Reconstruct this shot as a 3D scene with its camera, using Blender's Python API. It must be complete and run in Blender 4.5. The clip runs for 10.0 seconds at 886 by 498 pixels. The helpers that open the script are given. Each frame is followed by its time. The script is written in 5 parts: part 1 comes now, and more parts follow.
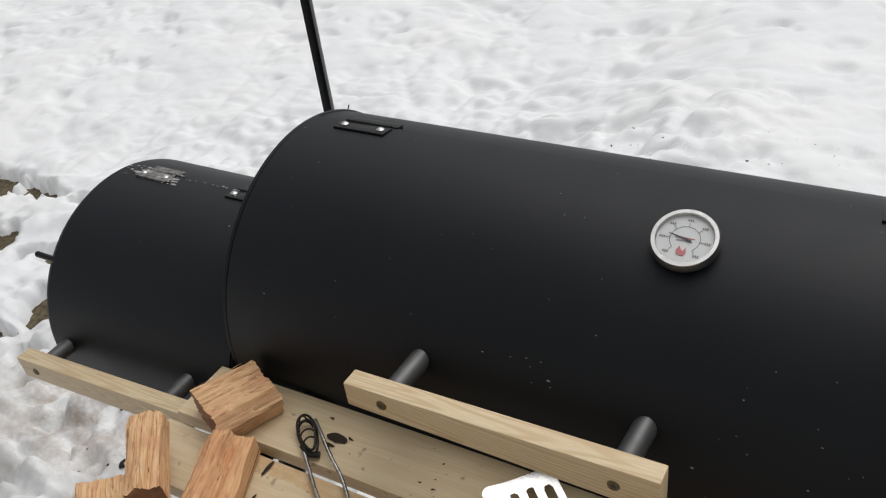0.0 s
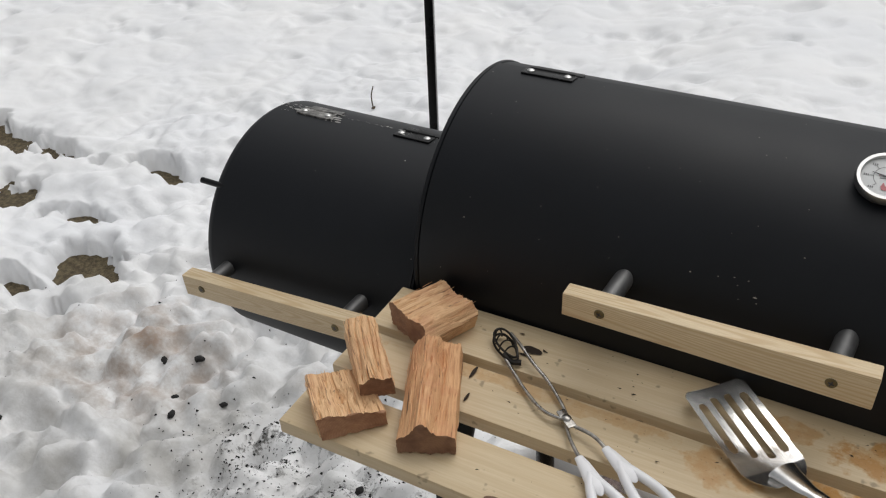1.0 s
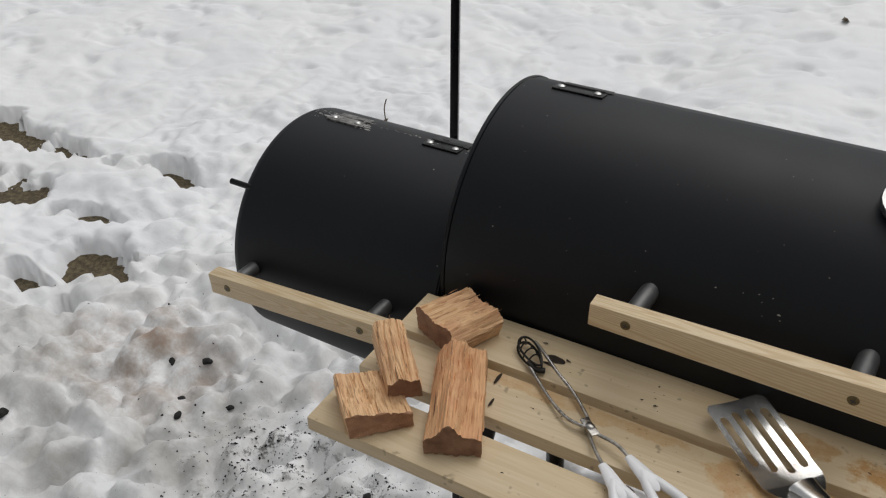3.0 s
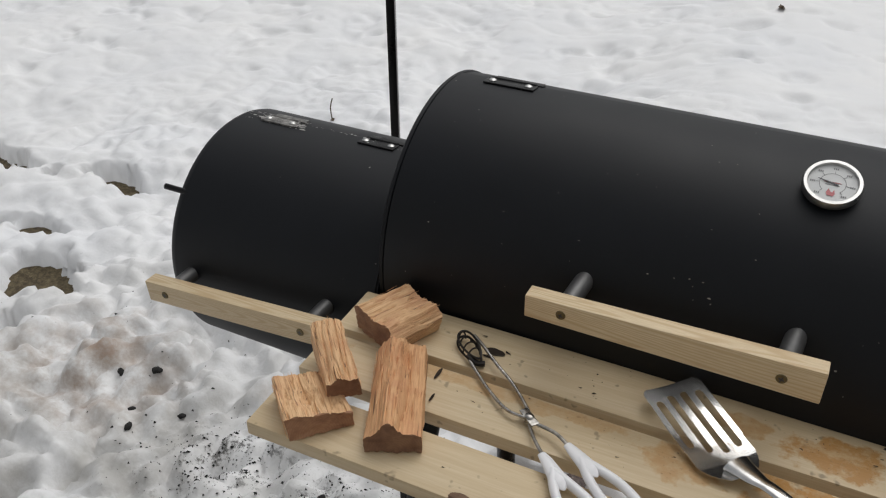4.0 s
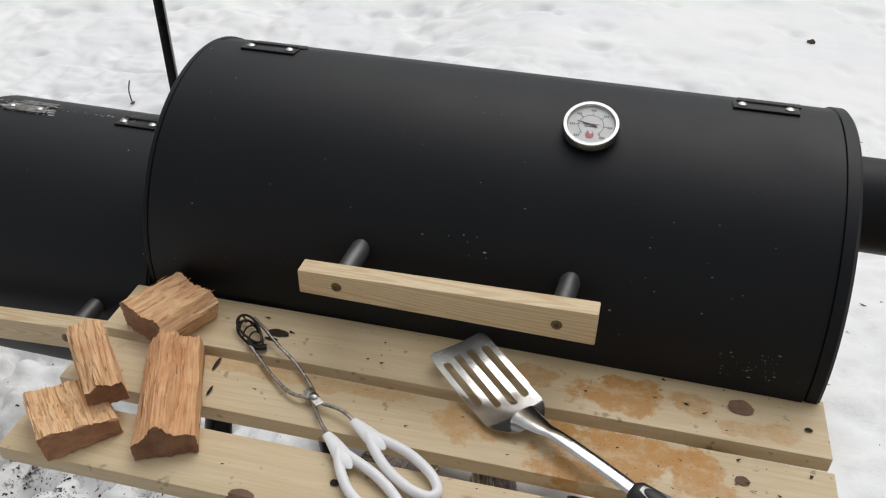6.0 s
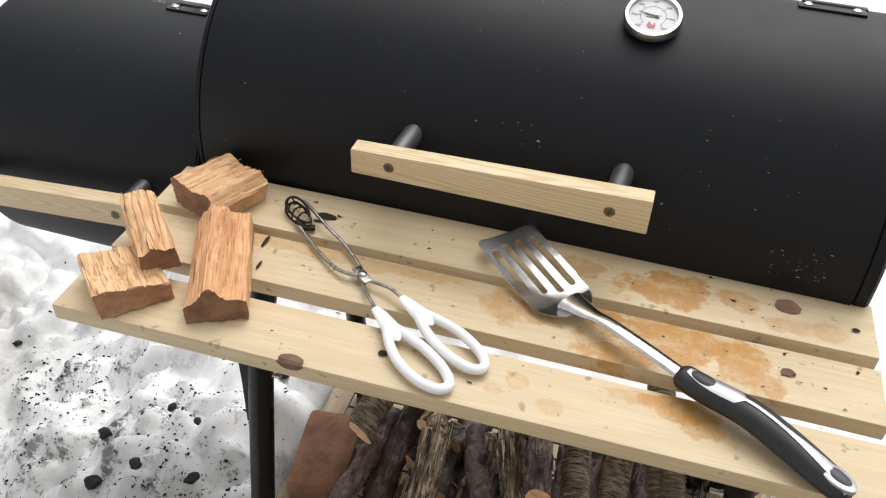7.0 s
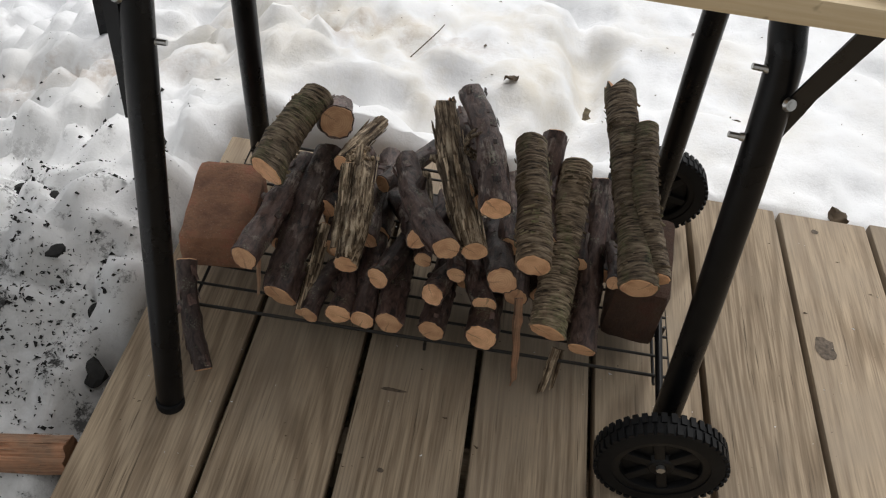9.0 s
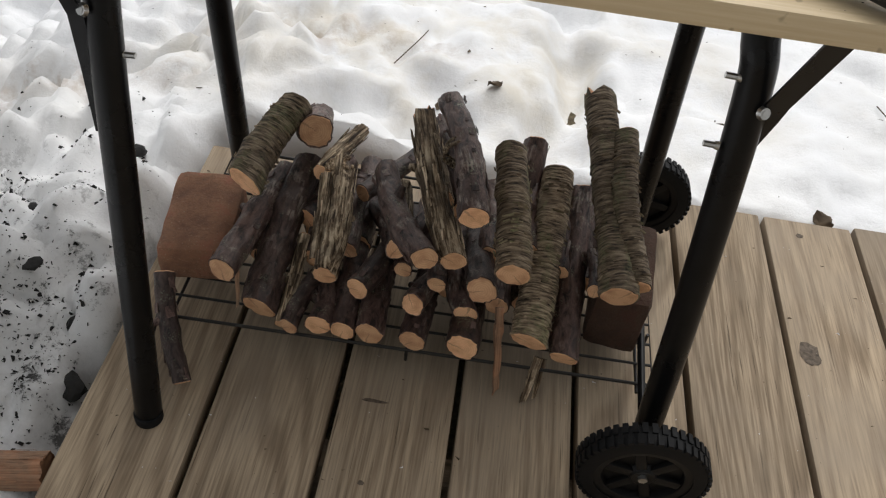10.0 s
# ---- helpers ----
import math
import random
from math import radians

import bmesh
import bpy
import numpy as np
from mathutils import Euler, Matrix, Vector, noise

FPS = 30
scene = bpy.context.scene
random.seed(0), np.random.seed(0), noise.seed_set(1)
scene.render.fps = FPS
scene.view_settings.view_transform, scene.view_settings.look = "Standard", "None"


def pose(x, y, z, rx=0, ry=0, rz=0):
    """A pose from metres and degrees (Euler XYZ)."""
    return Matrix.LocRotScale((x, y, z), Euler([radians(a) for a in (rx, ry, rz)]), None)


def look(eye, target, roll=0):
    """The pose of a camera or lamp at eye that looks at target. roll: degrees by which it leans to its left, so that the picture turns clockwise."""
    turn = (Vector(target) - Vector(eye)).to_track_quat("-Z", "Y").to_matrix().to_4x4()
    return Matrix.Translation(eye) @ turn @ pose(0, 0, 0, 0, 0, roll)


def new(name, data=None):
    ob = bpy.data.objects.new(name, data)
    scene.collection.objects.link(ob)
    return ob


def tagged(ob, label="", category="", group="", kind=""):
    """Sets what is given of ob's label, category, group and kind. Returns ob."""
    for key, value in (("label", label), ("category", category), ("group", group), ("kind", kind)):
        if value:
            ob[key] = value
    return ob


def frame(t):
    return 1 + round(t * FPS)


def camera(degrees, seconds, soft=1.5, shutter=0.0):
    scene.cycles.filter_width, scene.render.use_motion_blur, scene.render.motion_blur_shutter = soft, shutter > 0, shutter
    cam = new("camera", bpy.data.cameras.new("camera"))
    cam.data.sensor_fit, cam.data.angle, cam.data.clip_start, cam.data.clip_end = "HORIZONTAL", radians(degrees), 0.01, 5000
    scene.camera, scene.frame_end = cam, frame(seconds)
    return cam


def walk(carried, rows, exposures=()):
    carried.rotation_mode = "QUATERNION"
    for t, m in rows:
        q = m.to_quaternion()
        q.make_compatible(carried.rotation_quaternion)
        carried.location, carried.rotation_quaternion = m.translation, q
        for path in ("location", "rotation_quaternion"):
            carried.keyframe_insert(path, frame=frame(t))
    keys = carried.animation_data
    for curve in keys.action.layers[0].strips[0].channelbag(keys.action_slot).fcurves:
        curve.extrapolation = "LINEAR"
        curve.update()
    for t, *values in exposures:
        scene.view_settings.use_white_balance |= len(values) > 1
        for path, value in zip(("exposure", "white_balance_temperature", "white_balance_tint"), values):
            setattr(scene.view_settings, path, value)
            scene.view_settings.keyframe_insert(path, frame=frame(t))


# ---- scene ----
cam = camera(55.4, 10.0, 1.2)
PATH = [
    (0, (0.389, -0.434, 1.325), (-0.532, 0.922, 0.18), -7.9),
    (0.5, (0.286, -0.6, 1.336), (-0.612, 0.775, 0.194), -6.6),
    (1, (0.206, -0.675, 1.326), (-0.617, 0.741, 0.178), -2.2),
    (1.5, (0.184, -0.674, 1.334), (-0.644, 0.749, 0.199), -0.3),
    (2, (0.188, -0.685, 1.34), (-0.64, 0.744, 0.212), -0.1),
    (2.5, (0.185, -0.712, 1.33), (-0.649, 0.72, 0.21), 0.1),
    (4, (0.209, -0.7, 1.328), (-0.532, 0.78, 0.206), -0.2),
    (4.5, (0.267, -0.644, 1.33), (-0.244, 0.915, 0.186), -0.4),
    (5, (0.285, -0.627, 1.315), (-0.119, 0.943, 0.144), 0.2),
    (6.5, (0.264, -0.659, 1.289), (-0.127, 0.903, 0.102), 1.3),
    (7, (0.252, -0.689, 1.243), (-0.157, 0.808, -0.02), 2.8),
    (7.5, (0.225, -0.695, 1.133), (-0.122, 0.71, -0.247), 4.7),
    (8, (0.227, -0.673, 0.981), (0.134, 0.732, -0.440), 6.3),
    (8.5, (0.203, -0.69, 0.924), (0.163, 0.703, -0.511), 8.5),
    (9, (0.179, -0.702, 0.907), (0.139, 0.691, -0.528), 8.6),
    (9.5, (0.183, -0.697, 0.907), (0.145, 0.698, -0.526), 8.5),
    (10, (0.197, -0.687, 0.91), (0.166, 0.71, -0.521), 8.3),
]
EXPOSURES = [(0.0, 0.0), (0.5, -0.04), (1.0, -0.10), (1.5, -0.20), (2.0, -0.26), (2.5, -0.26), (4.0, -0.22), (4.5, -0.1), (5.0, -0.03), (6.5, 0.10), (7.0, 0.70), (7.5, 0.58), (8.0, 0.42), (8.5, 0.30), (9.0, 0.27), (10.0, 0.25)]
walk(cam, [(t, look(eye, target, roll)) for t, eye, target, roll in PATH], EXPOSURES)

# ---- light: overcast winter sky with a veiled sun ----
world = bpy.data.worlds.new("overcast_sky")
scene.world = world
world.use_nodes = True
wn, wl = world.node_tree.nodes, world.node_tree.links
wn.clear()
w_out, w_bg, w_hue, w_sky = (wn.new(k) for k in ("ShaderNodeOutputWorld", "ShaderNodeBackground", "ShaderNodeHueSaturation", "ShaderNodeTexSky"))
w_sky.sky_type = "NISHITA"
w_sky.sun_disc = False
w_sky.sun_elevation, w_sky.sun_rotation = radians(60), radians(12)
w_sky.air_density, w_sky.dust_density = 1.5, 4.0
w_hue.inputs["Saturation"].default_value = 0.12
w_bg.inputs["Strength"].default_value = 0.108
wl.new(w_sky.outputs[0], w_hue.inputs["Color"])
wl.new(w_hue.outputs[0], w_bg.inputs["Color"])
wl.new(w_bg.outputs[0], w_out.inputs[0])
sun = new("sun", bpy.data.lights.new("sun", "SUN"))
sun.data.energy, sun.data.angle, sun.data.color = 0.85, radians(65), (1.0, 0.98, 0.95)
sun.matrix_world = look((0.6, 2.6, 5.0), (0.1, 0.3, 0.3))


# ---- materials ----
def nodes_of(name, rough=0.6, metal=0.0):
    m = bpy.data.materials.new(name)
    m.use_nodes = True
    n, l = m.node_tree.nodes, m.node_tree.links
    b = n["Principled BSDF"]
    b.inputs["Roughness"].default_value, b.inputs["Metallic"].default_value = rough, metal
    return m, n, l, b


def coords(n, l, scale=(1, 1, 1), space="Object"):
    c, mp = n.new("ShaderNodeTexCoord"), n.new("ShaderNodeMapping")
    mp.inputs["Scale"].default_value = scale
    l.new(c.outputs[space], mp.inputs["Vector"])
    return mp.outputs["Vector"]


def noise_tex(n, l, vec, scale, detail=4.0, rough=0.55, distort=0.0):
    t = n.new("ShaderNodeTexNoise")
    t.inputs["Scale"].default_value, t.inputs["Detail"].default_value = scale, detail
    t.inputs["Roughness"].default_value, t.inputs["Distortion"].default_value = rough, distort
    if vec is not None:
        l.new(vec, t.inputs["Vector"])
    return t.outputs["Fac"]


def ramp(n, l, fac, *stops):
    r = n.new("ShaderNodeValToRGB")
    e = r.color_ramp.elements
    while len(e) < len(stops):
        e.new(0.5)
    for el, (p, c) in zip(e, stops):
        el.position, el.color = p, (*c, 1) if len(c) == 3 else c
    l.new(fac, r.inputs["Fac"])
    return r.outputs["Color"]


def mixed(n, l, fac, a, b, mode="MIX"):
    x = n.new("ShaderNodeMix")
    x.data_type, x.blend_type = "RGBA", mode
    for sock, v in ((x.inputs[0], fac), (x.inputs[6], a), (x.inputs[7], b)):
        if isinstance(v, (int, float)):
            sock.default_value = v
        elif isinstance(v, tuple):
            sock.default_value = (*v, 1)
        else:
            l.new(v, sock)
    return x.outputs[2]


def bump(n, l, b, height, strength=0.3, dist=0.002):
    u = n.new("ShaderNodeBump")
    u.inputs["Strength"].default_value, u.inputs["Distance"].default_value = strength, dist
    l.new(height, u.inputs["Height"])
    l.new(u.outputs[0], b.inputs["Normal"])


def math_node(n, l, op, a, b=0.0):
    x = n.new("ShaderNodeMath")
    x.operation = op
    for sock, v in ((x.inputs[0], a), (x.inputs[1], b)):
        if isinstance(v, (int, float)):
            sock.default_value = v
        else:
            l.new(v, sock)
    return x.outputs[0]


def object_random(n):
    return n.new("ShaderNodeObjectInfo").outputs["Random"]


def shifted(n, l, vec, amount=7.0):
    """Slides a texture by the object's random number, so that alike pieces differ."""
    a = n.new("ShaderNodeVectorMath")
    a.operation = "ADD"
    k = n.new("ShaderNodeVectorMath")
    k.operation = "SCALE"
    k.inputs[0].default_value = (amount, amount * 1.7, amount * 0.6)
    l.new(object_random(n), k.inputs["Scale"])
    l.new(vec, a.inputs[0])
    l.new(k.outputs[0], a.inputs[1])
    return a.outputs[0]


def black_paint():
    m, n, l, b = nodes_of("black_heat_paint", 0.5)
    b.inputs["Specular IOR Level"].default_value = 0.28
    v = coords(n, l)
    fine, wide = noise_tex(n, l, v, 260, 3), noise_tex(n, l, v, 7, 5)
    paint = ramp(n, l, wide, (0.3, (0.0036, 0.0046, 0.0066)), (0.7, (0.0060, 0.0074, 0.0104)))
    speck = ramp(n, l, noise_tex(n, l, v, 190, 1, 0.4), (0.825, (0, 0, 0)), (0.84, (1, 1, 1)))
    l.new(mixed(n, l, speck, paint, (0.25, 0.24, 0.22)), b.inputs["Base Color"])
    l.new(ramp(n, l, wide, (0.25, (0.46,) * 3), (0.75, (0.58,) * 3)), b.inputs["Roughness"])
    bump(n, l, b, fine, 0.12, 0.0006)
    return m


def plain(name, colour, rough, metal=0.0, vary=0.25, scale=40, relief=0.1):
    m, n, l, b = nodes_of(name, rough, metal)
    f = noise_tex(n, l, coords(n, l), scale, 5)
    dark = tuple(c * (1 - vary) for c in colour)
    l.new(ramp(n, l, f, (0.3, dark), (0.7, colour)), b.inputs["Base Color"])
    l.new(ramp(n, l, noise_tex(n, l, coords(n, l), scale * 0.3), (0.3, (max(rough - 0.08, 0.05),) * 3), (0.7, (min(rough + 0.08, 1),) * 3)), b.inputs["Roughness"])
    bump(n, l, b, f, relief, 0.0008)
    return m


def timber(name, light, dark, streak, rough=0.6, along=1.0, grain=60.0, knots=True, grey=None, contrast=0.6):
    """Sawn boards with the grain along local x."""
    m, n, l, b = nodes_of(name, rough)
    v = shifted(n, l, coords(n, l))
    mp = n.new("ShaderNodeMapping")
    mp.inputs["Scale"].default_value = (along, 1, 1)
    l.new(v, mp.inputs["Vector"])
    long = mp.outputs[0]
    mw = n.new("ShaderNodeMapping")
    mw.inputs["Scale"].default_value = (0.11 if grey else 0.055, 1, 1)
    l.new(v, mw.inputs["Vector"])
    field = noise_tex(n, l, mw.outputs[0], grain * 0.16, 1.5, 0.4, 0.2)
    rings = math_node(n, l, "ADD", math_node(n, l, "MULTIPLY", math_node(n, l, "SINE", math_node(n, l, "MULTIPLY", field, 120.0 if grey else 170.0)), 0.5), 0.5)
    mf = n.new("ShaderNodeMapping")
    mf.inputs["Scale"].default_value = (0.04, 1, 1)
    l.new(v, mf.inputs["Vector"])
    fibre = noise_tex(n, l, mf.outputs[0], grain * 8, 4)
    patchy = noise_tex(n, l, long, 5, 4)
    c = mixed(n, l, ramp(n, l, rings, (0.35, (0, 0, 0)), (0.95, (contrast,) * 3)), light, dark)
    c = mixed(n, l, ramp(n, l, fibre, (0.36, (0, 0, 0)), (0.70, (0.6 if grey else 0.62,) * 3)), c, streak)
    if grey:
        mc = n.new("ShaderNodeMapping")
        mc.inputs["Scale"].default_value = (7, 260, 1)
        l.new(v, mc.inputs["Vector"])
        c = mixed(n, l, ramp(n, l, noise_tex(n, l, mc.outputs[0], 1.0, 4, 0.6), (0.31, (0.7,) * 3), (0.36, (0, 0, 0))), c, tuple(k * 0.6 for k in streak))
        c = mixed(n, l, ramp(n, l, patchy, (0.38, (0, 0, 0)), (0.66, (0.75,) * 3)), c, grey)
    else:
        c = mixed(n, l, ramp(n, l, patchy, (0.45, (0, 0, 0)), (0.8, (0.35,) * 3)), c, dark)
    tone = math_node(n, l, "ADD", math_node(n, l, "MULTIPLY", object_random(n), 0.25), 0.87)
    tint = n.new("ShaderNodeVectorMath")
    tint.operation = "SCALE"
    l.new(c, tint.inputs[0])
    l.new(tone, tint.inputs["Scale"])
    c = tint.outputs[0]
    if knots:
        vo = n.new("ShaderNodeTexVoronoi")
        vo.inputs["Scale"].default_value = 6.5
        mk = n.new("ShaderNodeMapping")
        mk.inputs["Scale"].default_value = (0.62, 1, 1)
        l.new(v, mk.inputs["Vector"])
        l.new(mk.outputs[0], vo.inputs["Vector"])
        spot = ramp(n, l, vo.outputs["Distance"], (0.03, (0.9,) * 3), (0.085, (0, 0, 0)))
        c = mixed(n, l, spot, c, tuple(k * 0.45 for k in dark))
        fleck = ramp(n, l, noise_tex(n, l, v, 55, 2), (0.67, (0, 0, 0)), (0.73, (0.7,) * 3))
        c = mixed(n, l, fleck, c, tuple(k * 0.4 for k in dark))
    l.new(c, b.inputs["Base Color"])
    bump(n, l, b, fibre, 0.25, 0.001)
    return m


def stained_pine(stains):
    """Pine of the shelf with rusty grease stains."""
    m = timber("stained_pine", (0.67, 0.54, 0.352), (0.59, 0.45, 0.268), (0.55, 0.415, 0.245), 0.5, 1.0, 60.0, knots=True, contrast=0.5)
    n, l = m.node_tree.nodes, m.node_tree.links
    b = n["Principled BSDF"]
    base = b.inputs["Base Color"].links[0].from_socket
    c = n.new("ShaderNodeTexCoord").outputs["Object"]
    wob = noise_tex(n, l, c, 22, 5, 0.6)
    out = base
    for px, py, rx, ry, strong in stains:
        mp = n.new("ShaderNodeMapping")
        mp.inputs["Location"].default_value = (-px / rx, -py / ry, 0)
        mp.inputs["Scale"].default_value = (1 / rx, 1 / ry, 0)
        l.new(c, mp.inputs["Vector"])
        g = n.new("ShaderNodeVectorMath")
        g.operation = "LENGTH"
        l.new(mp.outputs[0], g.inputs[0])
        edge = math_node(n, l, "ADD", g.outputs["Value"], math_node(n, l, "MULTIPLY", math_node(n, l, "SUBTRACT", wob, 0.5), 3.2))
        mask = ramp(n, l, math_node(n, l, "MULTIPLY", edge, 0.5), (0.40, (strong,) * 3), (0.52, (0, 0, 0)))
        mask = math_node(n, l, "MULTIPLY", mask, ramp(n, l, noise_tex(n, l, c, 60, 6, 0.7), (0.36, (0.45,) * 3), (0.54, (1,) * 3)))
        out = mixed(n, l, mask, out, (0.47, 0.23, 0.055))
        out = mixed(n, l, math_node(n, l, "MULTIPLY", mask, ramp(n, l, noise_tex(n, l, c, 260, 5, 0.7), (0.60, (0, 0, 0)), (0.66, (0.8,) * 3))), out, (0.16, 0.07, 0.025))
    l.new(out, b.inputs["Base Color"])
    return m


def bark(name, deep, mid, pale, kind):
    m, n, l, b = nodes_of(name, 0.52 if kind == "plain" else 0.75)
    v = shifted(n, l, coords(n, l))

    def stretch(sx, sy, sz):
        mp = n.new("ShaderNodeMapping")
        mp.inputs["Scale"].default_value = (sx, sy, sz)
        l.new(v, mp.inputs["Vector"])
        return mp.outputs[0]
    patch = noise_tex(n, l, v, 24, 5, 0.6)
    if kind == "ridged":
        band = noise_tex(n, l, stretch(45, 45, 330), 1.0, 5, 0.66, 0.2)
        height = math_node(n, l, "ADD", math_node(n, l, "MULTIPLY", noise_tex(n, l, stretch(30, 30, 130), 1.0, 4, 0.6), 0.6), band)
        c = ramp(n, l, band, (0.37, deep), (0.49, mid), (0.70, pale))
        c = mixed(n, l, ramp(n, l, patch, (0.48, (0, 0, 0)), (0.66, (0.6,) * 3)), c, tuple(k * 0.75 for k in mid))
        moss = math_node(n, l, "MULTIPLY", ramp(n, l, noise_tex(n, l, stretch(30, 30, 14), 1.0, 5, 0.65), (0.49, (0, 0, 0)), (0.64, (0.7,) * 3)), ramp(n, l, noise_tex(n, l, v, 300, 4, 0.7), (0.40, (0.2,) * 3), (0.58, (1,) * 3)))
        c = mixed(n, l, moss, c, (0.195, 0.205, 0.100))
    elif kind == "weathered":
        band = noise_tex(n, l, stretch(230, 230, 16), 1.0, 6, 0.66, 0.6)
        height = band
        c = ramp(n, l, band, (0.38, deep), (0.48, mid), (0.60, pale))
        c = mixed(n, l, ramp(n, l, patch, (0.46, (0, 0, 0)), (0.60, (0.75,) * 3)), c, tuple(k * 1.6 for k in deep))
    else:
        band = noise_tex(n, l, stretch(120, 120, 50), 1.0, 8, 0.66, 0.6)
        height = band
        c = ramp(n, l, band, (0.36, deep), (0.46, mid), (0.66, tuple(0.55 * a + 0.45 * b for a, b in zip(mid, pale))))
        c = mixed(n, l, ramp(n, l, noise_tex(n, l, stretch(34, 34, 12), 1.0, 4), (0.48, (0, 0, 0)), (0.66, (0.55,) * 3)), c, tuple(k * 0.4 for k in mid))
        scuff = math_node(n, l, "MULTIPLY", ramp(n, l, patch, (0.56, (0, 0, 0)), (0.68, (1,) * 3)), ramp(n, l, noise_tex(n, l, stretch(260, 260, 40), 1.0, 5, 0.65), (0.44, (0, 0, 0)), (0.58, (0.8,) * 3)))
        c = mixed(n, l, scuff, c, (0.42, 0.36, 0.31))
        lichen = math_node(n, l, "MULTIPLY", ramp(n, l, noise_tex(n, l, v, 40, 4), (0.56, (0, 0, 0)), (0.66, (1,) * 3)), ramp(n, l, noise_tex(n, l, v, 420, 3), (0.52, (0, 0, 0)), (0.60, (0.8,) * 3)))
        c = mixed(n, l, lichen, c, (0.24, 0.25, 0.17))
    tone = math_node(n, l, "ADD", math_node(n, l, "MULTIPLY", object_random(n), 0.8), 0.6)
    tint = n.new("ShaderNodeVectorMath")
    tint.operation = "SCALE"
    l.new(c, tint.inputs[0])
    l.new(tone, tint.inputs["Scale"])
    l.new(tint.outputs[0], b.inputs["Base Color"])
    bump(n, l, b, height, 0.9, {"plain": 0.0022, "ridged": 0.0030, "weathered": 0.0045}[kind])
    return m


def end_grain(name, pale, ring, heart, split=0.8):
    m, n, l, b = nodes_of(name, 0.8)
    v = coords(n, l)
    w = n.new("ShaderNodeTexWave")
    w.wave_type, w.rings_direction = "RINGS", "Z"
    w.inputs["Scale"].default_value, w.inputs["Distortion"].default_value, w.inputs["Detail"].default_value = 110, 2.0, 3
    l.new(v, w.inputs["Vector"])
    c = mixed(n, l, math_node(n, l, "MULTIPLY", w.outputs["Fac"], 0.45), pale, ring)
    c = mixed(n, l, ramp(n, l, noise_tex(n, l, shifted(n, l, v), 60, 4), (0.42, (0, 0, 0)), (0.7, (0.8,) * 3)), c, heart)
    tone = math_node(n, l, "ADD", math_node(n, l, "MULTIPLY", object_random(n), 0.45), 0.75)
    tint = n.new("ShaderNodeVectorMath")
    tint.operation = "SCALE"
    l.new(c, tint.inputs[0])
    l.new(tone, tint.inputs["Scale"])
    l.new(tint.outputs[0], b.inputs["Base Color"])
    # a drying crack from the pith outward
    turn = n.new("ShaderNodeVectorRotate")
    turn.rotation_type = "Z_AXIS"
    l.new(v, turn.inputs["Vector"])
    l.new(math_node(n, l, "MULTIPLY", object_random(n), 44.0), turn.inputs["Angle"])
    sep = n.new("ShaderNodeSeparateXYZ")
    l.new(turn.outputs[0], sep.inputs[0])
    wander = math_node(n, l, "MULTIPLY", math_node(n, l, "SUBTRACT", noise_tex(n, l, v, 140, 4), 0.5), 0.006)
    off = math_node(n, l, "ABSOLUTE", math_node(n, l, "ADD", sep.outputs["Y"], wander))
    width = math_node(n, l, "MULTIPLY", math_node(n, l, "ADD", sep.outputs["X"], 0.004), 0.07)
    gap = math_node(n, l, "LESS_THAN", off, width)
    c = mixed(n, l, math_node(n, l, "MULTIPLY", gap, split), tint.outputs[0], tuple(k * 0.25 for k in heart))
    l.new(c, b.inputs["Base Color"])
    bump(n, l, b, noise_tex(n, l, v, 300, 4), 0.5, 0.001)
    return m


def split_wood(name, pale, mid, deep):
    """Riven firewood with torn fibres along local z."""
    m, n, l, b = nodes_of(name, 0.75)
    v = shifted(n, l, coords(n, l))

    def stretch(sx, sz):
        mp = n.new("ShaderNodeMapping")
        mp.inputs["Scale"].default_value = (sx, sx, sz)
        l.new(v, mp.inputs["Vector"])
        return mp.outputs[0]
    fibre = noise_tex(n, l, stretch(540, 7), 1.0, 6, 0.66, 0.12)
    wide = noise_tex(n, l, stretch(40, 22), 1.0, 5)
    c = ramp(n, l, fibre, (0.30, deep), (0.40, mid), (0.56, pale))
    c = mixed(n, l, ramp(n, l, wide, (0.42, (0, 0, 0)), (0.7, (0.4,) * 3)), c, mid)
    crack = ramp(n, l, noise_tex(n, l, stretch(210, 5), 1.0, 5, 0.6), (0.345, (0.85,) * 3), (0.375, (0, 0, 0)))
    c = mixed(n, l, crack, c, tuple(k * 0.35 for k in deep))
    c = mixed(n, l, ramp(n, l, noise_tex(n, l, v, 28, 5, 0.6), (0.46, (0, 0, 0)), (0.64, (0.5,) * 3)), c, (0.60, 0.31, 0.18))
    tint = mixed(n, l, object_random(n), (1.0, 1.0, 0.96), (0.92, 0.76, 0.64))
    c = mixed(n, l, 1.0, c, tint, "MULTIPLY")
    l.new(c, b.inputs["Base Color"])
    bump(n, l, b, fibre, 0.8, 0.0016)
    return m


